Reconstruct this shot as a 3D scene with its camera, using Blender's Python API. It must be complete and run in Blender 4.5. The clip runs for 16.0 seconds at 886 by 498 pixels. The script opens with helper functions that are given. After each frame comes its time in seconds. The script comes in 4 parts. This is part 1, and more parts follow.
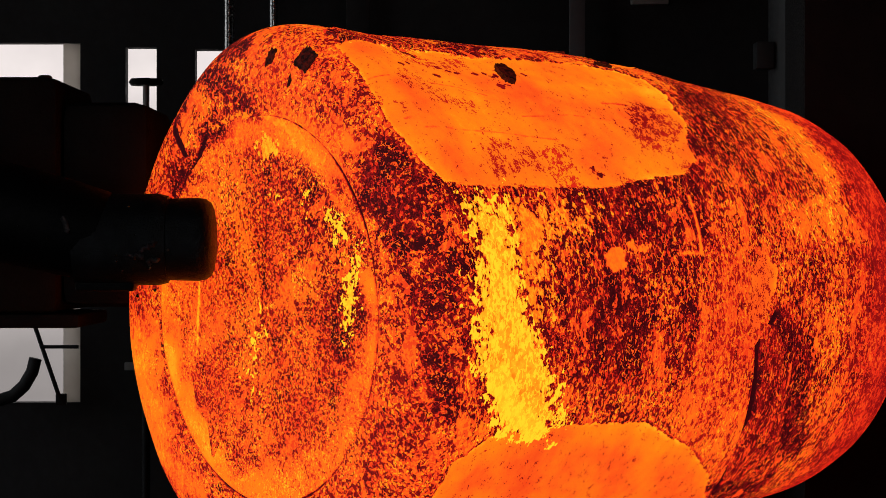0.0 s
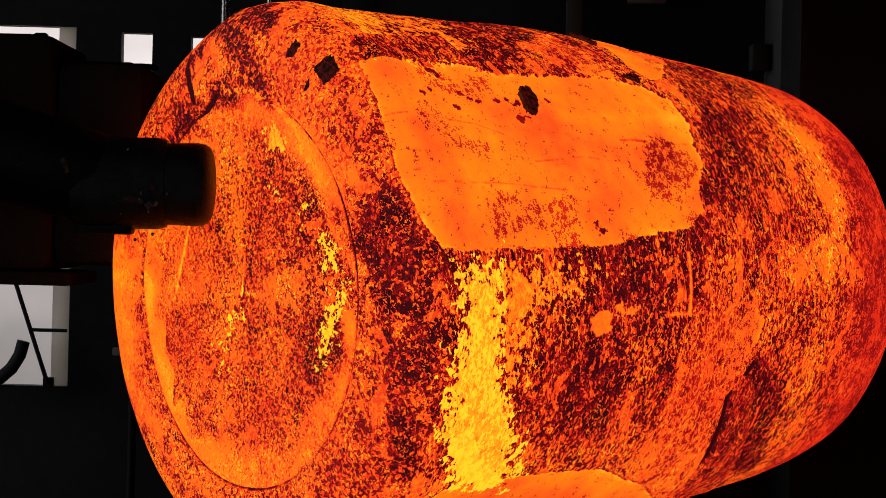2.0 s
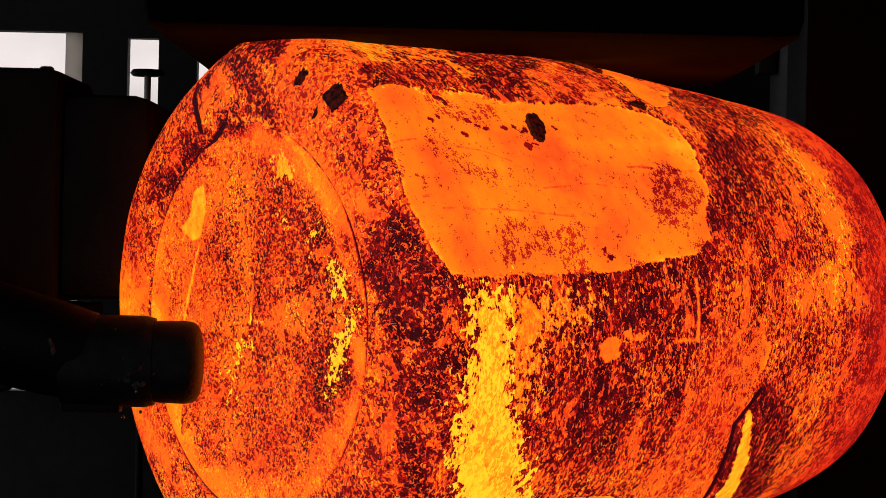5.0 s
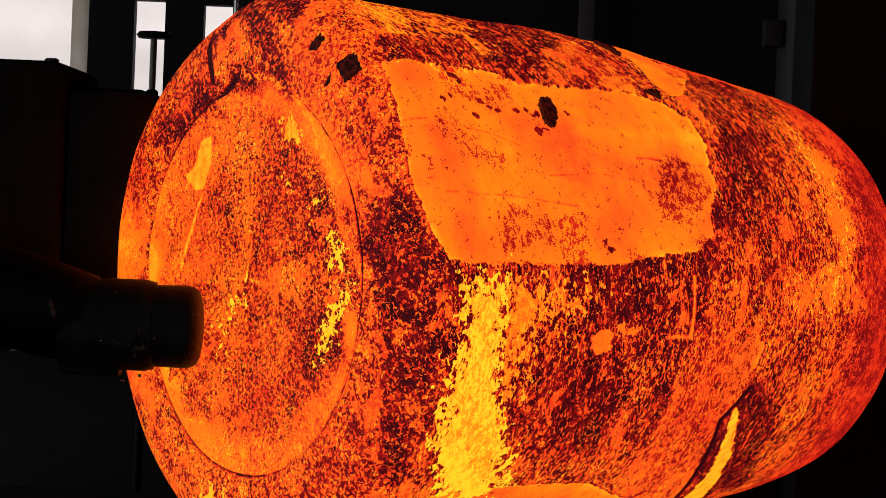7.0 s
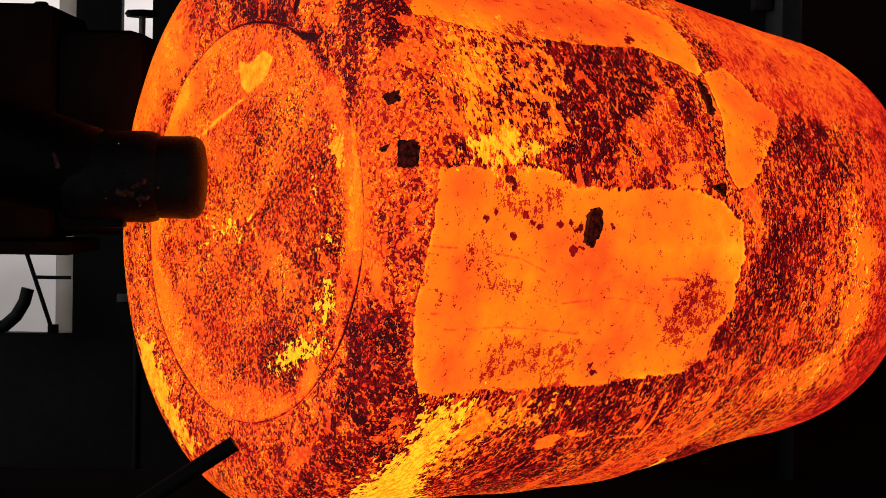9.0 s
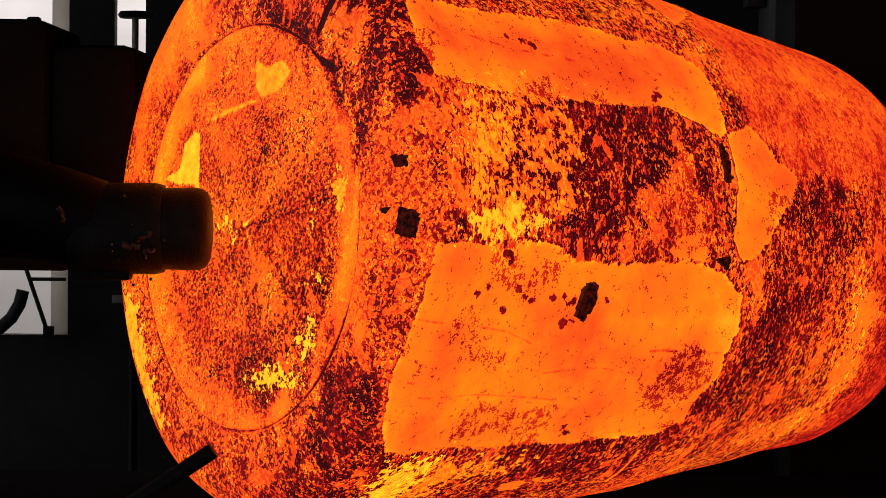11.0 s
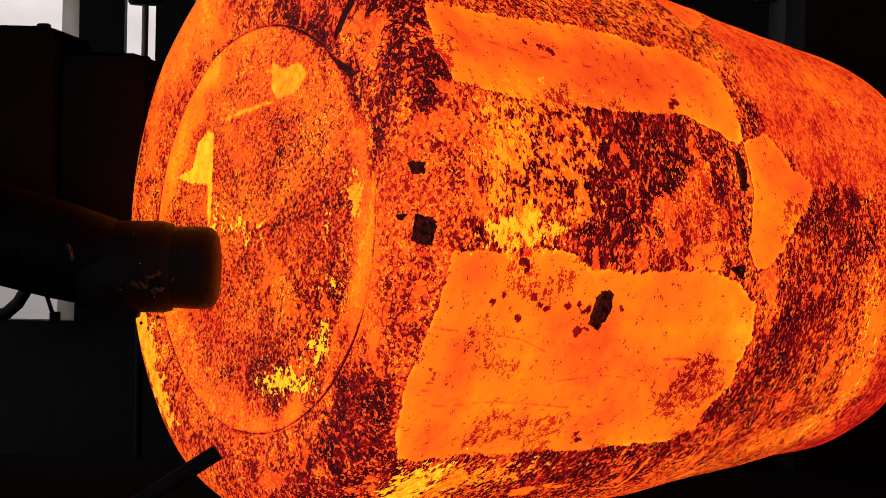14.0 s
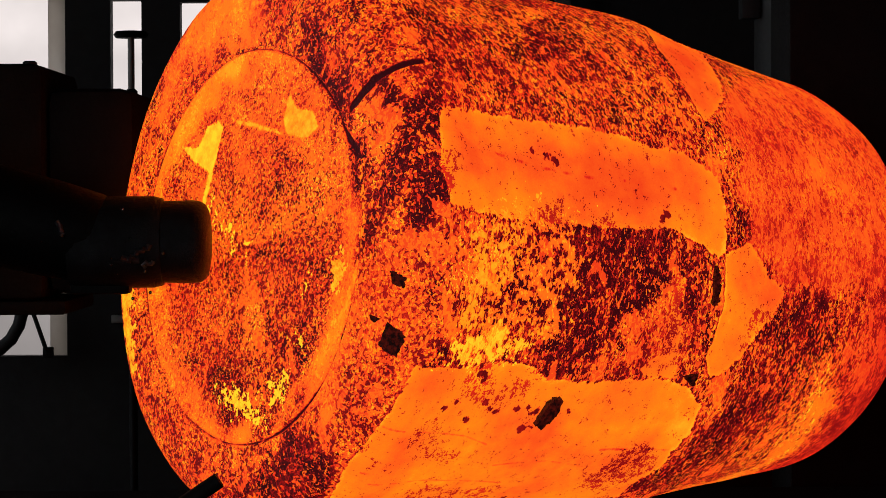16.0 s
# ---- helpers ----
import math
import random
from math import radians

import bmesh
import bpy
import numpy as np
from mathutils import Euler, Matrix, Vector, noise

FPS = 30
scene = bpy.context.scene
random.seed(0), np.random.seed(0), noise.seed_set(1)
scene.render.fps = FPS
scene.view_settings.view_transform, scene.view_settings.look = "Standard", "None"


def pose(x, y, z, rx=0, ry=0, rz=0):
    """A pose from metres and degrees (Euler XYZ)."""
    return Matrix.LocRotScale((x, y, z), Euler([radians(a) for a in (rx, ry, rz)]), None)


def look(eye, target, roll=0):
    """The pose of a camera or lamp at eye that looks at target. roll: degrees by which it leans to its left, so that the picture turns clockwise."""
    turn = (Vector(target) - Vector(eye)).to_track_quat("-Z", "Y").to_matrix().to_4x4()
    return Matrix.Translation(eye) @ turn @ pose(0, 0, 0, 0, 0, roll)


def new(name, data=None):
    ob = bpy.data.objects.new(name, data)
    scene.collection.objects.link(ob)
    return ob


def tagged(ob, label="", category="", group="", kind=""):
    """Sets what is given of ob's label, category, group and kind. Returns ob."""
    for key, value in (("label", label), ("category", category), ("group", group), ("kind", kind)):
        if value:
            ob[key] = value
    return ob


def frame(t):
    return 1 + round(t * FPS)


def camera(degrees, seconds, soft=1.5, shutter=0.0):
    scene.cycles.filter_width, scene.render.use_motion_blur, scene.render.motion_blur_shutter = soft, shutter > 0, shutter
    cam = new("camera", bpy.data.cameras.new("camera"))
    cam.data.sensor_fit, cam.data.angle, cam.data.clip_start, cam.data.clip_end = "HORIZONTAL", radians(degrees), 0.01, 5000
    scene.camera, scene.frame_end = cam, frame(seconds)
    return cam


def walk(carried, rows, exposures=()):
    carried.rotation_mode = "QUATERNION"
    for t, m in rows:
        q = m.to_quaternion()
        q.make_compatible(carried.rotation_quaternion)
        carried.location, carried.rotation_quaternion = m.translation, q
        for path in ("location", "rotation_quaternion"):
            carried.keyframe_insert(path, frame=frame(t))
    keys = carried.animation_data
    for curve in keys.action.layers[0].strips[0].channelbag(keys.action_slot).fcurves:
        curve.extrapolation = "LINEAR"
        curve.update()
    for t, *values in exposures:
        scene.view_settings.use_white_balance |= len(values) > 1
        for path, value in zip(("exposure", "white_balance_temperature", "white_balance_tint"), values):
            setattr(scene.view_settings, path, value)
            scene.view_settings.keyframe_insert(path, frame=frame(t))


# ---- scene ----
# ---- camera ----
cam = camera(18.0, 16.0, soft=0.8)
walk(cam, [
        (0, pose(0.0, 0.0, 1.6, 90.000, -0.000, 0.000)),
        (0.5, pose(0.0, 0.0, 1.6, 89.876, -0.562, -0.004)),
        (1, pose(0.0, 0.0, 1.6, 89.858, 0.562, -0.147)),
        (1.5, pose(0.0, 0.0, 1.6, 89.813, 0.374, -0.333)),
        (2, pose(0.0, 0.0, 1.6, 89.870, -1.498, -0.184)),
        (2.5, pose(0.0, 0.0, 1.6, 89.846, -1.311, -0.102)),
        (3, pose(0.0, 0.0, 1.6, 89.809, -1.030, -0.083)),
        (3.5, pose(0.0, 0.0, 1.6, 89.866, -0.843, -0.104)),
        (4, pose(0.0, 0.0, 1.6, 89.972, -1.123, -0.112)),
        (6.3, pose(0.0, 0.0, 1.6, 89.745, -1.400, -0.073)),
        (6.5, pose(0.0, 0.0, 1.6, 89.583, -1.500, -0.103)),
        (7, pose(0.0, 0.0, 1.6, 89.282, -2.300, 0.027)),
        (7.5, pose(0.0, 0.0, 1.6, 88.865, 0.187, -0.103)),
        (8, pose(0.0, 0.0, 1.6, 88.856, -0.281, -0.089)),
        (8.5, pose(0.0, 0.0, 1.6, 88.756, -0.936, -0.053)),
        (9, pose(0.0, 0.0, 1.6, 88.709, -0.936, -0.122)),
        (9.5, pose(0.0, 0.0, 1.6, 88.762, -0.094, -0.226)),
        (9.7, pose(0.0, 0.0, 1.6, 88.785, -0.000, -0.261)),
        (11.8, pose(0.0, 0.0, 1.6, 88.639, -0.750, -0.225)),
        (12, pose(0.0, 0.0, 1.6, 88.639, -0.750, -0.225)),
        (12.5, pose(0.0, 0.0, 1.6, 88.604, -0.750, -0.237)),
        (13, pose(0.0, 0.0, 1.6, 88.604, -0.750, -0.225)),
        (13.5, pose(0.0, 0.0, 1.6, 88.501, -0.936, -0.122)),
        (14, pose(0.0, 0.0, 1.6, 88.491, -1.217, -0.072)),
        (14.5, pose(0.0, 0.0, 1.6, 88.461, -1.966, -0.228)),
        (15, pose(0.0, 0.0, 1.6, 88.726, -3.745, -0.165)),
        (15.5, pose(0.0, 0.0, 1.6, 88.695, 1.404, -0.413)),
        (16, pose(0.0, 0.0, 1.6, 89.003, 0.281, -0.282))])

# ---- light ----
world = bpy.data.worlds.new("hall_air")
scene.world = world
world.use_nodes = True
wn = world.node_tree
sky = wn.nodes.new("ShaderNodeTexSky")
sky.sky_type, sky.sun_disc = "NISHITA", False
sky.sun_elevation, sky.sun_rotation = radians(40), radians(200)
wn.nodes["Background"].inputs["Strength"].default_value = 0.05
wn.links.new(sky.outputs["Color"], wn.nodes["Background"].inputs["Color"])


# added fill lamp in an unseen tall opening of the west wall, brightens column edges
west_fill_data = bpy.data.lights.new("fill_lamp_west", "AREA")
west_fill_data.shape, west_fill_data.size, west_fill_data.size_y, west_fill_data.energy = "RECTANGLE", 5.5, 4.8, 75.0
west_fill_data.color = (0.95, 0.97, 1.0)
west_fill = new("fill_lamp_west", west_fill_data)
west_fill.matrix_basis = look((-9.05, 11.4, 3.0), (0, 11.0, 2.0))

# added fill lamp in an unseen window behind the camera, for sheen on the pusher
south_fill_data = bpy.data.lights.new("fill_lamp_south", "AREA")
south_fill_data.shape, south_fill_data.size, south_fill_data.size_y, south_fill_data.energy = "RECTANGLE", 2.0, 2.0, 70.0
south_fill_data.color = (0.92, 0.96, 1.0)
south_fill = new("fill_lamp_south", south_fill_data)
south_fill.matrix_basis = look((-4.0, -8.05, 2.6), (-3.5, 0, 2.2))


# ---- materials ----
class Nodes:
    """A short way to write node trees."""

    def __init__(self, name):
        self.mat = bpy.data.materials.new(name)
        self.mat.use_nodes = True
        self.tree = self.mat.node_tree
        self.tree.nodes.clear()

    def add(self, kind, links=(), **sets):
        n = self.tree.nodes.new("ShaderNode" + kind)
        for k, val in sets.items():
            setattr(n, k, val)
        for k, val in dict(links).items():
            if isinstance(val, bpy.types.NodeSocket):
                self.tree.links.new(val, n.inputs[k])
            else:
                n.inputs[k].default_value = val
        return n

    def math(self, op, a, b=0.0, clamp=False):
        return self.add("Math", {0: a, 1: b}, operation=op, use_clamp=clamp).outputs[0]

    def ramp01(self, x, lo, hi, a=0.0, b=1.0):
        n = self.add("MapRange", {"Value": x, "From Min": lo, "From Max": hi, "To Min": a, "To Max": b})
        n.clamp = True
        return n.outputs[0]

    def noise(self, vec, scale, detail=2.0, rough=0.5, dist=0.0):
        return self.add("TexNoise", {"Vector": vec, "Scale": scale, "Detail": detail, "Roughness": rough,
                                     "Distortion": dist}).outputs["Fac"]

    def attr(self, name):
        return self.add("Attribute", attribute_name=name).outputs["Fac"]

    def out(self, shader):
        self.add("OutputMaterial", {"Surface": shader})
        return self.mat


def worn_metal(name, base, second, rough, metal=0.6, scale=9.0, bump=0.25, gloss=0.5):
    n = Nodes(name)
    co = n.add("TexCoord").outputs["Object"]
    big = n.noise(co, scale, 5.0, 0.6)
    fine = n.noise(co, scale * 14, 4.0, 0.65)
    mix = n.ramp01(n.math("ADD", big, n.math("MULTIPLY", fine, 0.4)), 0.5, 0.9)
    col = n.add("Mix", {"Factor": mix, "A": (*base, 1), "B": (*second, 1)}, data_type="RGBA")
    # colour sockets of the mix node carry their own names
    col.inputs[6].default_value, col.inputs[7].default_value = (*base, 1), (*second, 1)
    r = n.ramp01(fine, 0.3, 0.75, rough - 0.13, rough + 0.18)
    b = n.add("Bump", {"Strength": bump, "Distance": 0.01, "Height": n.math("ADD", big, fine)})
    s = n.add("BsdfPrincipled", {"Base Color": col.outputs[2], "Roughness": r, "Metallic": metal, "Specular IOR Level": gloss,
                                 "Normal": b.outputs["Normal"]})
    return n.out(s.outputs[0])


def glow(name, low, high, strength, scale):
    n = Nodes(name)
    co = n.add("TexCoord").outputs["Object"]
    col = n.add("Mix", {"Factor": n.ramp01(n.noise(co, scale, 3.0), 0.35, 0.65)}, data_type="RGBA")
    col.inputs[6].default_value, col.inputs[7].default_value = (*low, 1), (*high, 1)
    return n.out(n.add("Emission", {"Color": col.outputs[2], "Strength": strength}).outputs[0])


def dull_scale():
    """A flake of scale almost gone cold: black with a last dull red glow."""
    n = Nodes("cold_scale")
    co = n.add("TexCoord").outputs["Object"]
    k = n.noise(co, 90.0, 4.0, 0.65)
    r = n.add("ValToRGB", {"Fac": k})
    e = r.color_ramp.elements
    e[0].position, e[0].color = 0.42, (0.006, 0.001, 0.001, 1)
    e[1].position, e[1].color = 0.75, (0.10, 0.006, 0.003, 1)
    bump = n.add("Bump", {"Strength": 0.6, "Distance": 0.004, "Height": k})
    s = n.add("BsdfPrincipled", {"Base Color": (0.03, 0.022, 0.02, 1), "Roughness": 0.8, "Normal": bump.outputs[0],
                                 "Emission Color": r.outputs[0], "Emission Strength": 1.0})
    return n.out(s.outputs[0])


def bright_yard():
    """The pale wall across the yard, out of focus, with faint soft courses; its daylight is put in as glow, brighter
    upwards.
    """
    n = Nodes("glowing_yard")
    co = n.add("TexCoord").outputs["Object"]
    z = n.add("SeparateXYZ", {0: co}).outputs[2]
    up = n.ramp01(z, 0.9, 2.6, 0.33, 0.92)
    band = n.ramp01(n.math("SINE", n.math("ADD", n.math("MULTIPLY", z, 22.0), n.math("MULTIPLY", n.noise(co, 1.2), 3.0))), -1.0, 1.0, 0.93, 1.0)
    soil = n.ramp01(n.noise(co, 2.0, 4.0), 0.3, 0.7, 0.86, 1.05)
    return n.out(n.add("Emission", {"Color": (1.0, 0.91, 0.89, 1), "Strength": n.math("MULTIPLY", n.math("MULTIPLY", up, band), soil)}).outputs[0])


def lit_post_sheet():
    """Stand-in for a pale lit post: milky, lets the daylight behind it through to look bright."""
    n = Nodes("translucent_lit_post")
    co = n.add("TexCoord").outputs["Object"]
    tone = n.add("Mix", {"Factor": n.ramp01(n.noise(co, 6.0, 3.0), 0.3, 0.7)}, data_type="RGBA")
    tone.inputs[6].default_value, tone.inputs[7].default_value = (0.70, 0.67, 0.62, 1), (0.82, 0.80, 0.76, 1)
    s = n.add("MixShader", {0: 0.15, 1: n.add("BsdfTranslucent", {"Color": tone.outputs[2]}).outputs[0], 2: n.add("BsdfDiffuse", {"Color": tone.outputs[2]}).outputs[0]})
    return n.out(s.outputs[0])


def hot_steel(name, stretch, fleck, clump):
    """Glowing steel under a broken skin of scale. The mesh carries how hot, how mottled, how bare and how fresh each spot is."""
    n = Nodes(name)
    raw = n.add("TexCoord").outputs["Object"]
    co = n.add("Mapping", {"Vector": raw, "Scale": stretch}).outputs[0]
    fine = n.noise(co, fleck * 1.05, 0.9, 0.5, 0.8)
    mid = n.noise(co, fleck * 0.22, 4.0, 0.6, 0.3)
    broad = n.noise(raw, 5.0, 3.0, 0.55)
    dust = n.noise(raw, 260.0, 1.0, 0.5)
    fine0, dust0 = n.math("SUBTRACT", fine, 0.5), n.math("SUBTRACT", dust, 0.5)
    mid0, broad0 = n.math("SUBTRACT", mid, 0.5), n.math("SUBTRACT", broad, 0.5)
    grain, hot0 = n.attr("mottling"), n.attr("hotness")
    # small flecks of scale: the cooler the spot, the more of it they cover
    cover = n.math("ADD", n.math("MULTIPLY", n.math("SUBTRACT", 0.515, hot0), 0.46), n.math("MULTIPLY", broad0, -0.26))
    grit = n.math("ADD", n.math("ADD", fine0, n.math("MULTIPLY", mid0, clump)), n.math("SUBTRACT", n.math("MULTIPLY", dust0, 0.10), cover))
    open_ = n.ramp01(grit, -0.012, 0.014)
    spots = n.math("SUBTRACT", open_, 0.5)
    # plates of scale with bright cracks between
    wob = n.add("TexNoise", {"Vector": co, "Scale": fleck * 0.5, "Detail": 2.0}).outputs["Color"]
    bent = n.add("VectorMath", {0: co, 1: n.add("VectorMath", {0: wob, "Scale": 0.018}, operation="SCALE").outputs[0]}, operation="ADD").outputs[0]
    cells = n.add("TexVoronoi", {"Vector": bent, "Scale": fleck * 0.7}, feature="DISTANCE_TO_EDGE").outputs[0]
    veins = n.math("MULTIPLY", n.ramp01(cells, 0.05, 0.12, 1.0, 0.0), n.ramp01(n.math("ADD", mid0, n.math("MULTIPLY", dust0, 0.5)), -0.05, 0.02))
    # islands that have shed their scale, and islands that kept all of it
    isles = n.noise(co, fleck * 0.13, 5.0, 0.66, 0.6)
    worn = n.math("ADD", isles, n.math("SUBTRACT", n.math("MULTIPLY", fine0, 0.10), n.math("MULTIPLY", cover, 0.35)))
    shed = n.ramp01(worn, 0.572, 0.578)
    kept = n.ramp01(n.math("ADD", worn, n.math("MULTIPLY", fine0, 0.06)), 0.388, 0.396, 1.0, 0.0)
    lit = n.math("ADD", n.math("ADD", 0.596, n.math("MULTIPLY", n.math("SUBTRACT", hot0, 0.5), 0.40)),
                 n.math("ADD", n.math("MULTIPLY", mid0, 0.30), n.math("ADD", n.math("MULTIPLY", dust0, 0.16), n.math("MULTIPLY", broad0, 0.34))))
    # thin bright slivers where a fleck has just lifted
    sliver = n.noise(co, fleck * 1.25, 0.5, 0.5, 1.2)
    lit = n.math("ADD", lit, n.math("SUBTRACT", n.ramp01(sliver, 0.54, 0.59, 0.0, 0.22), 0.03))
    dim = n.math("ADD", n.math("ADD", n.math("ADD", 0.238, n.math("MULTIPLY", n.math("SUBTRACT", hot0, 0.40), 0.34)), n.math("MULTIPLY", mid0, 0.30)),
                 n.math("ADD", n.math("MULTIPLY", veins, 0.12), n.math("MULTIPLY", dust0, 0.22)))
    hm = n.add("Mix", {0: open_, 2: dim, 3: lit}).outputs[0]
    flat = n.math("ADD", n.math("ADD", 0.675, n.math("MULTIPLY", spots, 0.07)), n.math("MULTIPLY", broad0, 0.25))
    hm = n.add("Mix", {0: n.math("MULTIPLY", shed, 0.85), 2: hm, 3: flat}).outputs[0]
    crust = n.math("ADD", n.math("ADD", 0.10, n.math("MULTIPLY", open_, 0.13)), n.math("ADD", n.math("MULTIPLY", veins, 0.10), n.ramp01(sliver, 0.575, 0.61, 0.0, 0.56)))
    hm = n.add("Mix", {0: n.math("MULTIPLY", kept, 0.92), 2: hm, 3: crust}).outputs[0]
    plain = n.math("ADD", hot0, n.math("ADD", n.math("MULTIPLY", broad0, 0.22), n.math("MULTIPLY", mid0, 0.2)))
    h = n.add("Mix", {0: n.math("MULTIPLY", grain, 2.4, True), 2: plain, 3: hm}).outputs[0]
    # bare metal, where the scale has come off in one sheet
    edge = n.math("ADD", n.math("MULTIPLY", mid0, 0.03), n.math("MULTIPLY", fine0, 0.012))
    bare = n.ramp01(n.math("ADD", n.attr("bareness"), edge), -0.0015, 0.0015)
    clots = n.noise(raw, 42.0, 3.0, 0.6)
    dots = n.math("ADD", n.math("ADD", fine0, dust0), n.math("MULTIPLY", n.math("SUBTRACT", clots, 0.5), 1.3))
    specks = n.ramp01(n.math("ADD", dots, n.math("MULTIPLY", n.attr("bare_mottle"), -0.5)), -0.37, -0.33, 0.30, 0.0)
    hb = n.math("ADD", n.attr("bare_heat"), n.math("SUBTRACT", n.math("ADD", n.math("MULTIPLY", broad0, 0.48),
                n.math("ADD", n.math("MULTIPLY", dust0, 0.05), n.math("MULTIPLY", n.math("SUBTRACT", clots, 0.5), 0.10))), specks))
    # a bright worn rim and a broken dark gap round each sheet
    rim = n.ramp01(n.math("ADD", n.attr("bareness"), edge), 0.001, 0.012, 0.07, 0.0)
    hb = n.math("ADD", hb, n.math("MULTIPLY", rim, n.ramp01(mid0, -0.10, 0.05)))
    hb = n.math("ADD", hb, n.ramp01(n.attr("bareness"), 0.0, 0.09, 0.035, -0.035))
    gap = n.math("MULTIPLY", n.ramp01(n.math("ADD", n.attr("bareness"), edge), -0.006, -0.003), n.ramp01(n.math("ADD", mid0, broad0), 0.02, 0.10))
    h = n.add("Mix", {0: n.math("MULTIPLY", gap, 0.5), 2: h, 3: 0.16}).outputs[0]
    h = n.add("Mix", {0: bare, 2: h, 3: hb}).outputs[0]
    # freshest metal, yellow
    ragged = n.math("ADD", n.math("MULTIPLY", n.math("SUBTRACT", clots, 0.5), 0.11), n.math("MULTIPLY", fine0, 0.05))
    fresh = n.ramp01(n.math("ADD", n.attr("freshness"), n.math("MULTIPLY", n.math("SUBTRACT", ragged, 0.011), n.attr("fresh_rag"))), -0.003, 0.003)
    hf = n.math("ADD", n.attr("fresh_heat"), n.math("ADD", n.math("MULTIPLY", n.math("SUBTRACT", clots, 0.5), 0.36), n.math("MULTIPLY", n.math("MULTIPLY", spots, n.attr("fresh_rag")), 0.06)))
    h = n.add("Mix", {0: fresh, 2: h, 3: hf}).outputs[0]
    # cracks and grooves
    fold = n.ramp01(n.math("ADD", n.attr("crease"), n.math("MULTIPLY", edge, 0.25)), -0.0025, 0.0015, 0.0, 0.2)
    h = n.math("SUBTRACT", h, n.math("MULTIPLY", fold, n.ramp01(n.math("ADD", mid0, broad0), -0.08, 0.08)))
    # blots of scale left on the flats
    blot = n.ramp01(n.math("ADD", n.attr("blot"), n.math("ADD", n.math("MULTIPLY", n.math("SUBTRACT", clots, 0.5), 0.05), n.math("MULTIPLY", fine0, 0.012))), -0.0005, 0.002)
    h = n.add("Mix", {0: n.math("MULTIPLY", blot, 0.9), 2: h, 3: n.math("ADD", 0.24, n.math("MULTIPLY", mid0, 0.6))}).outputs[0]
    crack = n.ramp01(n.math("ADD", n.attr("crack"), n.math("MULTIPLY", edge, 0.35)), -0.002, 0.0015)
    h = n.add("Mix", {0: crack, 2: h, 3: 0.1}).outputs[0]
    r = n.add("ValToRGB", {"Fac": h})
    e = r.color_ramp.elements
    e[0].position, e[0].color = 0.0, (0.006, 0.001, 0.003, 1)
    e[1].position, e[1].color = 1.0, (1.0, 0.68, 0.02, 1)
    for p, c in ((0.2, (0.052, 0.002, 0.0035, 1)), (0.36, (0.30, 0.005, 0.005, 1)), (0.52, (0.84, 0.026, 0.008, 1)),
                 (0.66, (1.0, 0.10, 0.009, 1)), (0.8, (1.0, 0.225, 0.006, 1))):
        e.new(p).color = c
    bump = n.add("Bump", {"Strength": 0.5, "Distance": 0.006, "Height": n.math("ADD", fine, mid)})
    s = n.add("BsdfPrincipled", {"Base Color": (0.04, 0.033, 0.03, 1), "Roughness": 0.75, "Normal": bump.outputs[0],
                                 "Emission Color": r.outputs[0], "Emission Strength": 1.0})
    return n.out(s.outputs[0])


BLACK_STEEL = worn_metal("black_steel", (0.005, 0.005, 0.006), (0.013, 0.012, 0.012), 0.6)
JAW_STEEL = worn_metal("jaw_steel", (0.022, 0.021, 0.022), (0.05, 0.052, 0.06), 0.42, 0.5, 14.0, 0.4)
DIE_STEEL = worn_metal("die_steel", (0.005, 0.0035, 0.003), (0.009, 0.005, 0.004), 0.95, 0.0, 6.0, 0.25, 0.06)
GREY_PAINT = worn_metal("grey_paint", (0.10, 0.105, 0.11), (0.16, 0.16, 0.165), 0.6, 0.0, 3.0, 0.1)
PALE_PAINT = worn_metal("pale_paint", (0.42, 0.41, 0.38), (0.30, 0.29, 0.27), 0.6, 0.0, 3.0, 0.1)
DULL_PAINT = worn_metal("dull_paint", (0.035, 0.036, 0.038), (0.05, 0.05, 0.05), 0.6, 0.0, 3.0, 0.1)
DARK_WALL = worn_metal("dark_wall", (0.020, 0.020, 0.022), (0.036, 0.035, 0.034), 0.85, 0.0, 1.2, 0.2)
FLOOR_MAT = worn_metal("sooty_floor", (0.04, 0.038, 0.036), (0.075, 0.07, 0.065), 0.8, 0.0, 1.5, 0.3)
RUBBER = worn_metal("black_rubber", (0.012, 0.012, 0.012), (0.02, 0.02, 0.02), 0.7, 0.0, 20.0, 0.1)
CHROME = worn_metal("bright_pipe", (0.55, 0.55, 0.56), (0.35, 0.34, 0.33), 0.25, 1.0, 8.0, 0.1)
# bright metal for the glints added on the pusher
GLINT_METAL = worn_metal("glint_bead", (0.40, 0.41, 0.44), (0.12, 0.12, 0.13), 0.38, 1.0, 60.0, 0.5)
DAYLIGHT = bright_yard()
LIT_POST = lit_post_sheet()
HOT_FACE = hot_steel("hot_steel_end", (1.0, 1.0, 1.0), 116.0, 0.10)
HOT_RIM = hot_steel("hot_steel_rim", (1.4, 1.0, 1.0), 96.0, 0.26)
HOT_SIDE = hot_steel("hot_steel_side", (1.7, 1.0, 1.0), 74.0, 0.32)
COLD_SCALE = dull_scale()


# ---- small builders ----
def part(name, bm, material, parent=None, label="", smooth=True):
    me = bpy.data.meshes.new(name)
    bm.normal_update()
    bm.to_mesh(me)
    bm.free()
    me.materials.append(material)
    if smooth:
        for p in me.polygons:
            p.use_smooth = True
        me.set_sharp_from_angle(angle=radians(35))
    ob = new(name, me)
    if parent is not None:
        ob.parent = parent
    return tagged(ob, label)


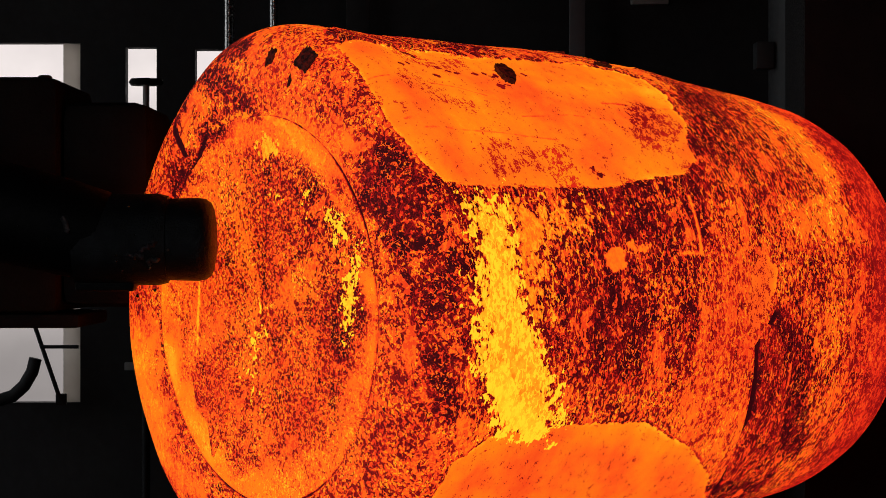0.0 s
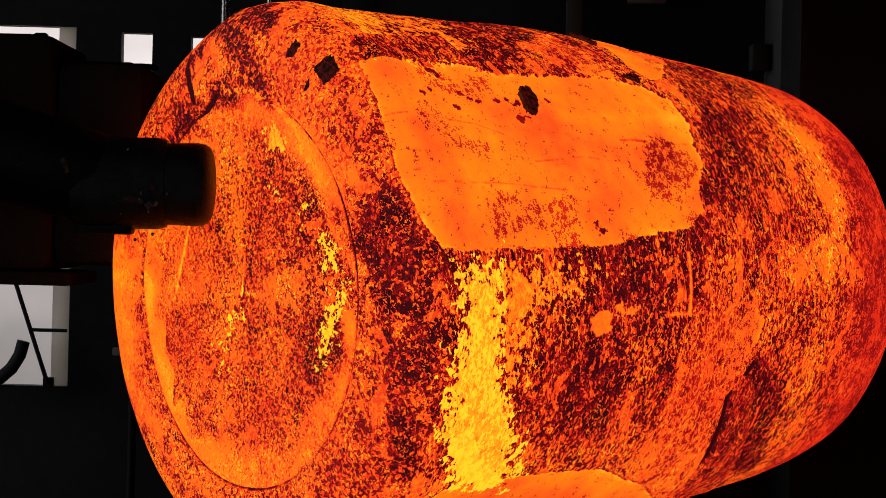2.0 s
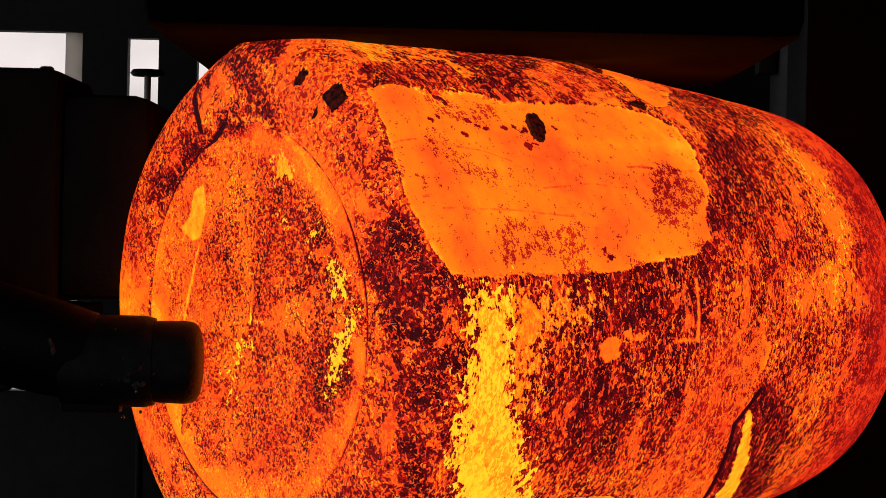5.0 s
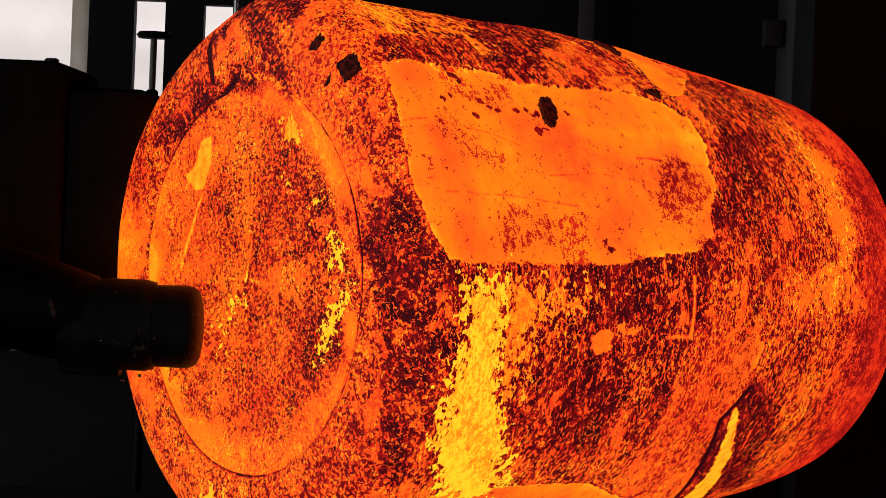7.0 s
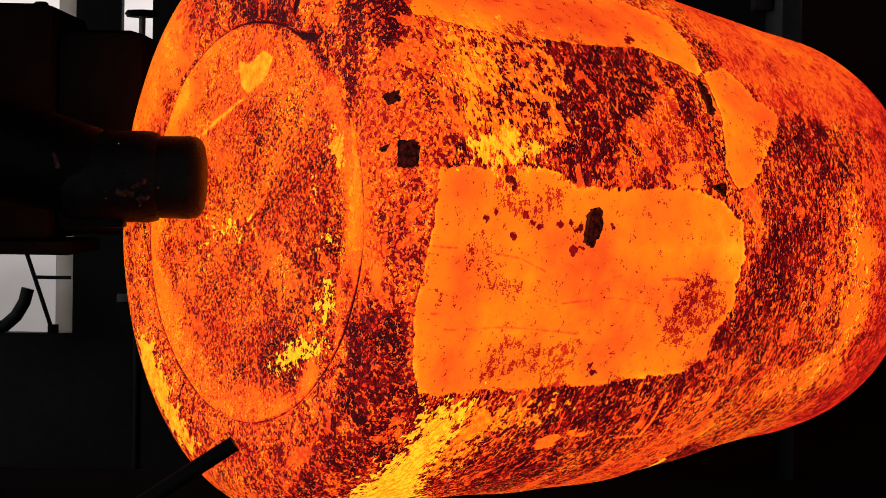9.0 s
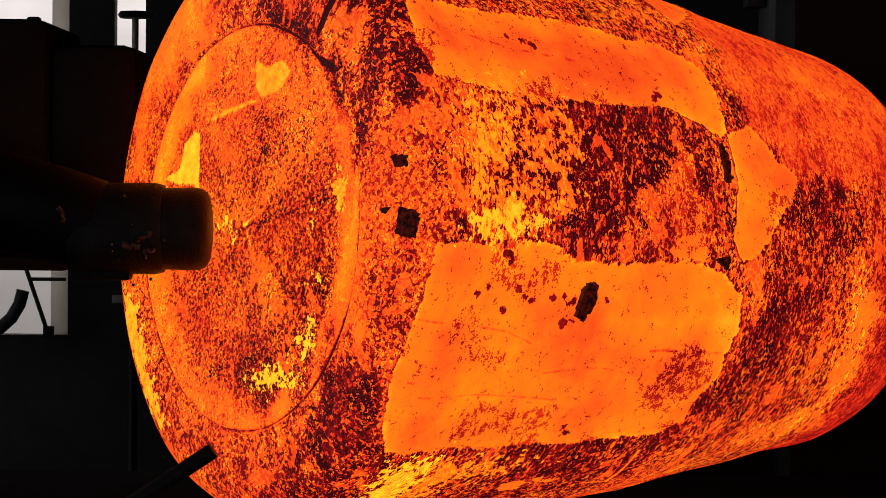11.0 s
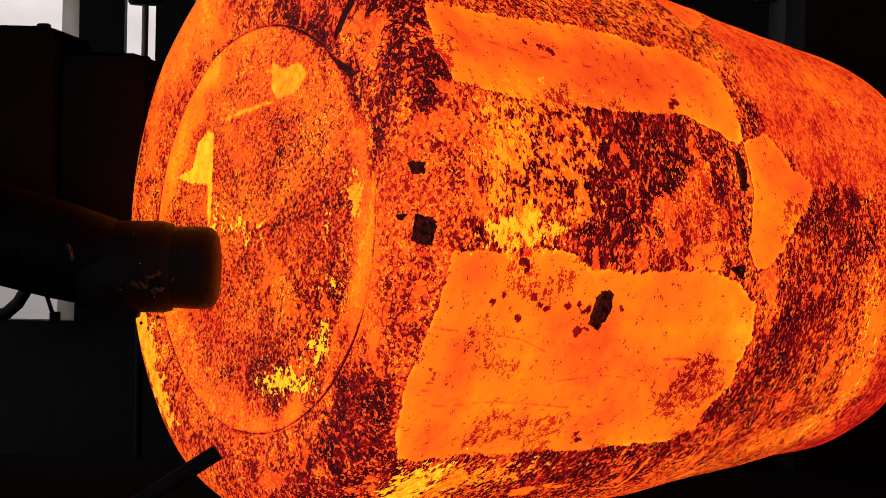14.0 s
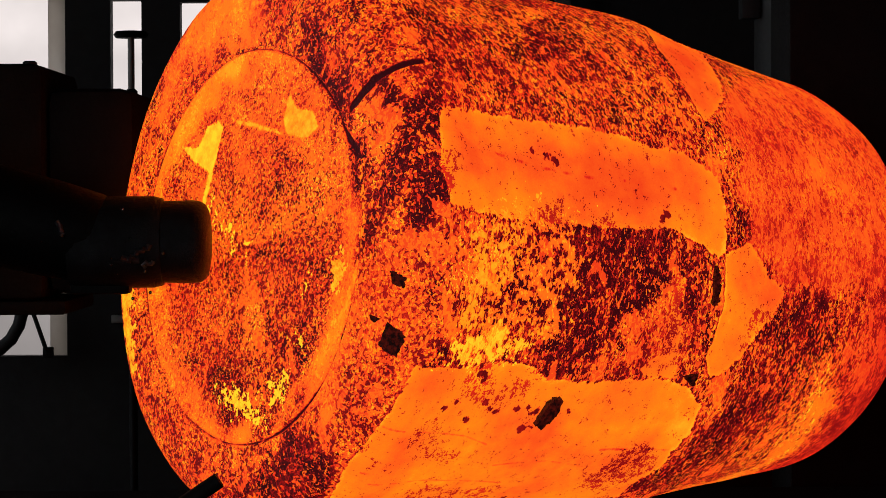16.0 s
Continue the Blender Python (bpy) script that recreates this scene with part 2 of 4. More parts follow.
def box(lo, hi, bevel=0.01, bm=None, m=None):
    bm = bm or bmesh.new()
    size = [b - a for a, b in zip(lo, hi)]
    mid = [(a + b) / 2 for a, b in zip(lo, hi)]
    mat = (m or Matrix()) @ Matrix.LocRotScale(mid, None, size)
    made = bmesh.ops.create_cube(bm, size=1.0, matrix=mat)
    if bevel:
        edges = list({e for v in made["verts"] for e in v.link_edges})
        bmesh.ops.bevel(bm, geom=edges, offset=bevel, segments=2, affect="EDGES", profile=0.6)
    return bm


def lathe(profile, n=48, bm=None, m=None):
    """Turns (x, radius) pairs round the x axis."""
    bm = bm or bmesh.new()
    m = m or Matrix()
    rings = []
    for x, r in profile:
        rings.append([bm.verts.new(m @ Vector((x, r * math.cos(2 * math.pi * k / n), r * math.sin(2 * math.pi * k / n))))
                      for k in range(n)])
    for a, b in zip(rings[:-1], rings[1:]):
        for k in range(n):
            bm.faces.new((a[k], a[(k + 1) % n], b[(k + 1) % n], b[k]))
    bm.faces.new(rings[0][::-1])
    bm.faces.new(rings[-1])
    bmesh.ops.recalc_face_normals(bm, faces=bm.faces)
    return bm


def tube(points, radius, n=12):
    bm = bmesh.new()
    pts = [Vector(p) for p in points]
    rings = []
    for i, p in enumerate(pts):
        d = (pts[min(i + 1, len(pts) - 1)] - pts[max(i - 1, 0)]).normalized()
        q = d.to_track_quat("X", "Z").to_matrix()
        rings.append([bm.verts.new(p + q @ Vector((0, radius * math.cos(2 * math.pi * k / n),
                                                   radius * math.sin(2 * math.pi * k / n)))) for k in range(n)])
    for a, b in zip(rings[:-1], rings[1:]):
        for k in range(n):
            bm.faces.new((a[k], a[(k + 1) % n], b[(k + 1) % n], b[k]))
    bm.faces.new(rings[0][::-1])
    bm.faces.new(rings[-1])
    bmesh.ops.recalc_face_normals(bm, faces=bm.faces)
    return bm


def thing(name, label, category, group=""):
    return tagged(new(name), label, category, group)


# ---- the hall ----
def hall():
    ground = part("ground", box((-60, -30, -0.3), (60, 60, 0.0), 0), FLOOR_MAT)
    # unseen walls and roof added to block the sky, with gaps for the fill lamps
    for name, lo, hi in (("wall_west", (-9.3, -8, 0), (-9, 8.5, 9)), ("wall_west_far", (-9.3, 8.5, 5.5), (-9, 14.35, 9)),
                         ("wall_west_sill", (-9.3, 8.5, 0), (-9, 14.35, 0.5)), ("wall_east", (9, -8, 0), (9.3, 14.35, 9)),
                         ("wall_south", (-9.3, -8.3, 0), (-5.1, -8, 9)), ("wall_south_right", (-2.9, -8.3, 0), (9.3, -8, 9)),
                         ("wall_south_head", (-5.1, -8.3, 3.7), (-2.9, -8, 9)), ("wall_south_sill", (-5.1, -8.3, 0), (-2.9, -8, 1.5)), ("wall_high", (-9.3, 14.0, 7.09), (9.3, 14.35, 9))):
        tagged(part(name, box(lo, hi, 0), DARK_WALL), "dark sooty wall of the forge hall, unseen, keeps out sky light", "wall", kind="structure")
    tagged(part("ceiling", box((-9.3, -8.3, 9), (9.3, 14.35, 9.3), 0), DARK_WALL), "dark hall roof, unseen, keeps out sky light", "ceiling", kind="structure")
    tagged(ground, "dark sooty concrete floor of the forge hall", "floor", kind="structure")


BACK = 14.0
ZM = BACK / 4951.0


def at_back(x, y):
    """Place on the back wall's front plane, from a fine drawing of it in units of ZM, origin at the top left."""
    return (x - 784) * ZM, 1.6 - (y - 441) * ZM


def back_wall():
    xs = [(-2450, -60), (142, 222), (277, 345), (402, 4000)]
    wall = thing("wall_north", "dark steel and plaster wall of the forge hall with tall openings", "wall")
    tagged(wall, kind="structure")
    for x0, x1 in xs:
        (a, zt), (b, zb) = at_back(x0, -1500), at_back(x1, 1100)
        part("wall_pier", box((a, BACK, 0.0), (b, BACK + 0.12, zt), 0), DARK_WALL, wall)
    for x0, x1, y0, y1 in ((-60, 142, -1500, 76), (-60, 142, 713, 1100), (222, 277, -1500, 84), (222, 277, 262, 1100),
                           (345, 402, -1500, 88), (345, 402, 180, 1100)):
        (a, zt), (b, zb) = at_back(x0, y0), at_back(x1, y1)
        zb = max(zb, 0.0) if y1 < 1000 else 0.0
        part("wall_panel", box((a, BACK, zb), (b, BACK + 0.12, zt), 0), DARK_WALL, wall)
    # glowing panel: daylight on the yard is emitted by its colour
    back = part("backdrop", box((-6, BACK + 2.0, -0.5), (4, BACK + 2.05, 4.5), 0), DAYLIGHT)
    tagged(back, "glowing panel for the pale daylit yard outside the openings", "backdrop", kind="structure")


hall()
back_wall()


def back_details():
    """Things that stand in and before the openings of the north wall."""
    y = BACK - 0.08

    def p(x, yy, d=0.0):
        a, z = at_back(x, yy)
        return Vector((a, y - d, z))

    # pale post as a thin translucent sheet, so the backdrop brightens it
    post = thing("window_post", "pale post in the hall opening, made translucent to look lit", "post")
    (a, zt), (b, _) = at_back(110, 76), at_back(142, 0)
    part("shaft", box((a, BACK + 0.04, at_back(0, 713)[1] + 0.001), (b - 0.002, BACK + 0.052, 4.0), 0.002), LIT_POST, post)
    brace = thing("brace_rod", "thin dark diagonal rod across the opening", "rod")
    part("rod", tube([p(38, 496), p(111, 708)], 0.011), RUBBER, brace)
    part("foot", box(p(102, 716), Vector(p(120, 696)) + Vector((0, 0.05, 0)), 0.006), RUBBER, brace)
    bar = thing("cross_bar", "short dark horizontal bar beside the diagonal rod", "bar")
    part("rod", tube([p(76, 613, 0.01), p(143, 613, 0.01)], 0.009), RUBBER, bar)
    hose = thing("hose", "thick black rubber hose hanging in the opening", "hose")
    part("hose_body", tube([p(72, 632, 0.1), p(66, 656, 0.1), p(52, 680, 0.1), p(32, 698, 0.1), p(5, 706, 0.1), p(-30, 700, 0.1),
                            p(-70, 660, 0.1), p(-110, 560, 0.1), p(-140, 200, 0.1), p(-150, -2160, 0.1)], 0.032), RUBBER, hose)
    for x0, w, h0 in ((410, 0.026, 70), (488, 0.022, 60)):
        pipe = thing("wall_pipe", "bright metal pipe running down the wall", "pipe", "pipes on the wall")
        part("tube", tube([p(x0, -1400, 0.1), p(x0, h0, 0.1), p(x0 + 2, h0 + 260, 0.1), p(x0 + 2, 1000, 0.1)], w), CHROME, pipe)
    valve = thing("valve_stand", "dark hand valve on a grey stem", "valve")
    c = p(284, 160, 0.6)
    rimmed = lathe([(-0.012, 0.055), (-0.016, 0.072), (0.0, 0.084), (0.016, 0.072), (0.012, 0.055)], 24,
                   m=Matrix.Translation(c) @ Matrix.Rotation(radians(90), 4, "Y"))
    part("hand_wheel", rimmed, BLACK_STEEL, valve)
    part("stem", tube([(c.x, c.y, c.z + 0.02), (c.x, c.y, c.z - 0.26)], 0.016), PALE_PAINT, valve)
    part("gland", lathe([(0.0, 0.03), (0.05, 0.03), (0.06, 0.02)], 20, m=Matrix.Translation((c.x, c.y, c.z - 0.319)) @ Matrix.Rotation(radians(-90), 4, "Y")), BLACK_STEEL, valve)
    # lower stem coloured black, so that it sinks into the dark
    part("darkened_stem", tube([(c.x, c.y, c.z - 0.318), (c.x, c.y, 0.0)], 0.02), BLACK_STEEL, valve)
    for x0, x1, d, mat in ((990, 1016, 1.0, GREY_PAINT), (620, 660, 0.5, DARK_WALL)):
        col = thing("hall_column", "dull grey steel hall column", "column", "columns of the hall")
        a, b = p(x0, 0, d), p(x1, 0, d)
        part("flange", box((a.x, a.y - 0.02, 0), (b.x, a.y, 7.0), 0.003), mat, col)
        part("web", box(((a.x + b.x) / 2 - 0.01, a.y + 0.001, 0), ((a.x + b.x) / 2 + 0.01, a.y + 0.16, 7.0), 0.002), mat, col)
    socket = thing("socket_box", "small pale grey socket box low on the wall", "socket box")
    a, b = p(222, 655), p(245, 641)
    part("box", box((a.x, BACK - 0.05, a.z), (b.x, BACK - 0.001, b.z), 0.004), PALE_PAINT, socket)
    part("cover", box((a.x + 0.006, BACK - 0.054, a.z + 0.005), (b.x - 0.006, BACK - 0.0505, b.z - 0.005), 0.001), PALE_PAINT, socket)
    lamp = thing("wall_plate", "small pale plate high on the dark wall", "plate")
    part("plate", box(p(1115, 10), Vector(p(1182, -40)) + Vector((0, 0.078, 0)), 0.01), PALE_PAINT, lamp)


back_details()


def press():
    table = thing("anvil_table", "dark steel press table under the glowing ingot", "press table")
    part("table_top", box((-3.5, 4.7, 0.5), (3.5, 8.2, 0.755), 0.02), DIE_STEEL, table)
    part("table_base", box((-3.2, 4.9, 0.0), (3.2, 8.0, 0.498), 0.02), BLACK_STEEL, table)
    die = thing("upper_die", "heavy dark steel press die lit red from below", "press die")
    part("die_block", box((-0.72, -0.9, 0.0), (0.72, 0.9, 1.0), 0.05), DIE_STEEL, die)
    part("die_holder", box((-0.9, -1.0, 1.002), (0.9, 1.0, 1.8), 0.03), BLACK_STEEL, die)
    part("ram", lathe([(1.798, 0.28), (5.6, 0.28)], 40, m=Matrix.Rotation(radians(-90), 4, "Y")), BLACK_STEEL, die)
    frame_ = thing("press_frame", "tall dark steel press frame with round columns", "press")
    part("crosshead", box((-2.3, 6.0, 5.0), (2.3, 9.4, 6.4), 0.05), BLACK_STEEL, frame_)
    for x in (-2.1, 2.1):
        part("press_column", lathe([(0.0, 0.2), (5.0, 0.2)], 40, m=Matrix.Translation((x, 7.8, 0)) @ Matrix.Rotation(radians(-90), 4, "Y")),
             BLACK_STEEL, frame_)
        part("column_nut", lathe([(0.0, 0.27), (0.14, 0.27)], 6, m=Matrix.Translation((x, 7.8, 4.86)) @ Matrix.Rotation(radians(-90), 4, "Y")),
             BLACK_STEEL, frame_, smooth=False)
    round_post = thing("round_column", "dull grey round steel column with a small bracket", "column")
    part("shaft", lathe([(0.0, 0.2), (8.95, 0.2)], 40, m=Matrix.Translation((1.655, 12.5, 0)) @ Matrix.Rotation(radians(-90), 4, "Y")), DULL_PAINT, round_post)
    part("bracket", box((1.39, 12.40, 2.40), (1.47, 12.55, 2.52), 0.008), DULL_PAINT, round_post)
    housing = thing("machine_housing", "black steel housing behind the press table", "machine housing")
    part("side_panel", box((1.16, 9.0, 0.0), (3.2, 9.5, 5.4), 0.02), BLACK_STEEL, housing)
    part("base", box((0.45, 9.502, 0.0), (3.2, 10.6, 1.12), 0.03), BLACK_STEEL, housing)
    return die


def manipulator():
    arm = thing("ingot_pusher", "blackened steel pusher with a blunt round end against the ingot", "pusher")
    part("tip", lathe([(-0.14, 0.087), (-0.035, 0.090), (-0.018, 0.087), (-0.008, 0.080), (-0.002, 0.068), (0.002, 0.045), (0.003, 0.02)]), JAW_STEEL, arm)
    part("collar", lathe([(-0.30, 0.095), (-0.28, 0.099), (-0.12, 0.099), (-0.10, 0.094)]), JAW_STEEL, arm)
    m = Matrix.Translation((-0.22, 0, 0)) @ Matrix.Rotation(radians(14), 4, "Y")
    part("shank", lathe([(-1.6, 0.125), (-0.5, 0.115), (-0.12, 0.105), (-0.03, 0.098), (0.0, 0.085)], 48, m=m), BLACK_STEEL, arm)
    part("gusset", box((-0.30, -0.03, -0.112), (-0.17, 0.03, -0.06), 0.01), BLACK_STEEL, arm)
    # added bright ridges that imitate daylight glints on the pusher's steel
    for x, z, lx, lz, rad in ((-0.135, -0.015, 0.03, 0.012, 0.006), (-0.16, -0.035, 0.04, -0.01, 0.007), (-0.125, -0.045, 0.02, 0.01, 0.005),
                              (-0.31, 0.03, 0.015, -0.03, 0.006), (-0.36, 0.075, 0.03, -0.01, 0.005)):
        pts = []
        for k in range(7):
            px, pz = x + lx * (k / 6 - 0.5) + random.gauss(0, 0.002), z + lz * (k / 6 - 0.5) + random.gauss(0, 0.003)
            pts.append((px, -math.sqrt(0.099 ** 2 - min(pz * pz, 0.008)) - (0.012 if px < -0.27 else 0.0), pz))
        part("glint_bead", tube(pts, rad, 10), GLINT_METAL, arm, "bright rough bead added as a glint")
    # tiny shiny balls added for the smaller glints
    bm = bmesh.new()
    for cx, cz, sx, sz, cnt in ((-0.17, -0.02, 0.035, 0.05, 9), (-0.37, 0.07, 0.03, 0.03, 12)):
        for _ in range(cnt):
            x, z = cx + random.gauss(0, sx), cz + random.gauss(0, sz)
            rad = random.uniform(0.0015, 0.004)
            bmesh.ops.create_icosphere(bm, subdivisions=2, radius=rad, matrix=Matrix.Translation((x, -math.sqrt(max(0.099 ** 2 - z * z, 0)) - (0.012 if x < -0.3 else 0), z)))
    part("glint_specks", bm, CHROME, arm, "shiny specks added as small glints")["kind"] = "stuff"
    head = thing("forging_manipulator", "large black steel forging manipulator beside the ingot", "manipulator")
    part("body", box((-1.9, -0.3, -0.585), (-0.22, 0.4, 0.0), 0.03), BLACK_STEEL, head)
    part("nose", box((-0.221, -0.25, -0.57), (0.0, 0.35, -0.06), 0.04), BLACK_STEEL, head)
    part("belly_plate", box((-1.02, -0.28, -0.622), (-0.17, 0.3, -0.587), 0.01), BLACK_STEEL, head)
    for x, y in ((-0.28, -0.1), (-0.62, -0.1), (-1.0, -0.1)):
        part("bolt", lathe([(0.0, 0.02), (0.013, 0.02), (0.017, 0.014)], 6, m=Matrix.Translation((x, y, -0.002)) @ Matrix.Rotation(radians(-90), 4, "Y")),
             JAW_STEEL, head, smooth=False)
    return arm, head


def pry_rod():
    rod = thing("steel_rod", "thin black steel rod with a rounded end", "rod")
    d = Vector((-0.75, 0.0, -0.5)).normalized()
    part("shaft", tube([d * s for s in (0.0, 0.012, 0.05, 0.3, 0.7)], 0.017), RUBBER, rod)
    return rod


# ---- the ingot ----
PROFILE = ((0, 0), (0, 0.30), (0.0, 0.58), (0.0, 0.65), (0.005, 0.72), (0.02, 0.79), (0.05, 0.845), (0.10, 0.88), (0.16, 0.893), (0.24, 0.88),
           (0.35, 0.864), (0.6, 0.856), (1.0, 0.850), (1.25, 0.833), (1.38, 0.817), (1.57, 0.769), (1.8, 0.727), (2.0, 0.693),
           (2.18, 0.660), (2.32, 0.596), (2.42, 0.47), (2.47, 0.27), (2.48, 0.0))
UNIT = 0.72


SIDE_R = 0.62
OFF_AXIS = ((0.46, 0.56, 0.7, 1.3, 2.0), (0.0, 0.017, 0.021, 0.019, 0.029))
STEPS = np.array(PROFILE) * UNIT
ARC = np.r_[0, np.cumsum(np.hypot(*np.diff(STEPS, axis=0).T))]


def inside_by(px, py, poly):
    """Signed distance to a polygon's edge, positive inside."""
    best = np.full(px.shape, 1e9)
    odd = np.zeros(px.shape, dtype=bool)
    for (ax, ay), (bx, by) in zip(poly, poly[1:] + poly[:1]):
        ex, ey = bx - ax, by - ay
        k = np.clip(((px - ax) * ex + (py - ay) * ey) / (ex * ex + ey * ey + 1e-12), 0, 1)
        best = np.minimum(best, np.hypot(px - ax - k * ex, py - ay - k * ey))
        if ay != by:
            odd ^= ((ay > py) != (by > py)) & (px < ex * (py - ay) / (by - ay) + ax)
    return np.where(odd, best, -best)


def swell(a, th):
    """How far the forged section bulges out of the round, in metres."""
    def hump(deg, wide):
        d = (np.degrees(th) - deg + 180) % 360 - 180
        return np.exp(-(d / wide) ** 2)
    rim = np.clip((a - 0.44) / 0.1, 0, 1) * np.clip((0.95 - a) / 0.3, 0, 1)
    flank = np.clip((a - 1.0) / 0.4, 0, 1) * np.clip((2.25 - a) / 0.2, 0, 1)
    shoulder = np.clip((a - 0.44) / 0.12, 0, 1) * np.clip((1.25 - a) / 0.4, 0, 1)
    return rim * (0.012 * hump(-132, 34) - 0.012 * hump(142, 32)) + 0.02 * shoulder * hump(-54, 22) - 0.012 * flank * hump(57, 26)


def side_place(a, deg, lift=0.0):
    """A point of the ingot's skin, from the length along its profile and the angle round its axis."""
    s, r = np.interp(a, ARC, STEPS[:, 0]), np.interp(a, ARC, STEPS[:, 1]) + lift + float(swell(a, radians(deg)))
    off = float(np.interp(a, *OFF_AXIS))
    return Vector((s, (r + off) * math.cos(radians(deg)) - off, (r + off) * math.sin(radians(deg))))


class Skin:
    """What the ingot's surface looks like, vertex by vertex."""

    def __init__(self, arc, th, co):
        self.arc, self.th, self.co = arc, th, co
        z = np.zeros(len(arc))
        self.heat, self.mottle = z + 0.55, z + 0.44
        self.bare, self.bare_heat, self.bare_mottle = z - 0.2, z + 0.7, z.copy()
        self.fresh, self.fresh_heat, self.rag = z - 0.3, z + 0.9, z + 1.0
        self.crack, self.crease, self.blot = z - 0.2, z - 0.2, z - 0.2

    def chart(self, kind, pts, reach):
        if kind == "F":
            x, y, poly = self.co[:, 1], self.co[:, 2], list(pts)
            ok = self.arc < 0.56
        else:
            mid = sum(p[1] for p in pts) / len(pts)
            x = self.arc
            y = ((np.degrees(self.th) - mid + 180) % 360 - 180) * radians(1) * SIDE_R
            poly = [(a, radians(d - mid) * SIDE_R) for a, d in pts]
            ok = self.arc > 0.36
        xs, ys = [p[0] for p in poly], [p[1] for p in poly]
        ok = ok & (x > min(xs) - reach) & (x < max(xs) + reach) & (y > min(ys) - reach) & (y < max(ys) + reach)
        ids = np.nonzero(ok)[0]
        return ids, inside_by(x[ids], y[ids], poly)

    def sheet(self, kind, level, *pts):
        ids, d = self.chart(kind, pts, 0.1)
        self.bare_heat[ids] = np.where(d > self.bare[ids], level, self.bare_heat[ids])
        self.bare[ids] = np.maximum(self.bare[ids], d)

    def soft(self, kind, level, mottle, *pts):
        ids, d = self.chart(kind, pts, 0.08)
        x, y = self.co[ids, 1] + self.arc[ids], self.co[ids, 2]
        d = d + 0.016 * np.sin(38 * x + 11 * y) + 0.013 * np.sin(27 * y - 31 * x + 1.0)
        w = np.clip((d + 0.05) / 0.1, 0, 1) if kind == "F" else np.clip((d + 0.035) / 0.06, 0, 1)
        w = w * w * (3 - 2 * w)
        self.heat[ids] += w * (level - self.heat[ids])
        self.mottle[ids] += w * (mottle - self.mottle[ids])
        w = np.clip((d + 0.01) / 0.03, 0, 1) * (mottle > 0.2)
        self.bare_mottle[ids] = np.maximum(self.bare_mottle[ids], w * mottle * 1.6)

    def hot(self, kind, level, rag, *pts):
        ids, d = self.chart(kind, pts, 0.15)
        if rag > 2.0:
            d = np.minimum(d, 0.028)
        won = d > self.fresh[ids]
        self.fresh_heat[ids] = np.where(won, level, self.fresh_heat[ids])
        self.rag[ids] = np.where(won, rag, self.rag[ids])
        self.fresh[ids] = np.maximum(self.fresh[ids], d)

    def fold(self, half, *line):
        """A faint crease along an open line of the side."""
        mid = sum(p[1] for p in line) / len(line)
        x, y = self.arc, ((np.degrees(self.th) - mid + 180) % 360 - 180) * radians(1) * SIDE_R
        pts = [(a, radians(d - mid) * SIDE_R) for a, d in line]
        near = np.full(x.shape, 9.0)
        for (ax, ay), (bx, by) in zip(pts[:-1], pts[1:]):
            ex, ey = bx - ax, by - ay
            k = np.clip(((x - ax) * ex + (y - ay) * ey) / (ex * ex + ey * ey), 0, 1)
            near = np.minimum(near, np.hypot(x - ax - k * ex, y - ay - k * ey))
        self.crease = np.maximum(self.crease, half - near)

    def spot(self, a, d, size):
        x, y = self.arc - a, ((np.degrees(self.th) - d + 180) % 360 - 180) * radians(1) * SIDE_R
        self.blot = np.maximum(self.blot, size - np.hypot(x, y))

    def groove(self, kind, *pts):
        ids, d = self.chart(kind, pts, 0.06)
        self.crack[ids] = np.maximum(self.crack[ids], d)


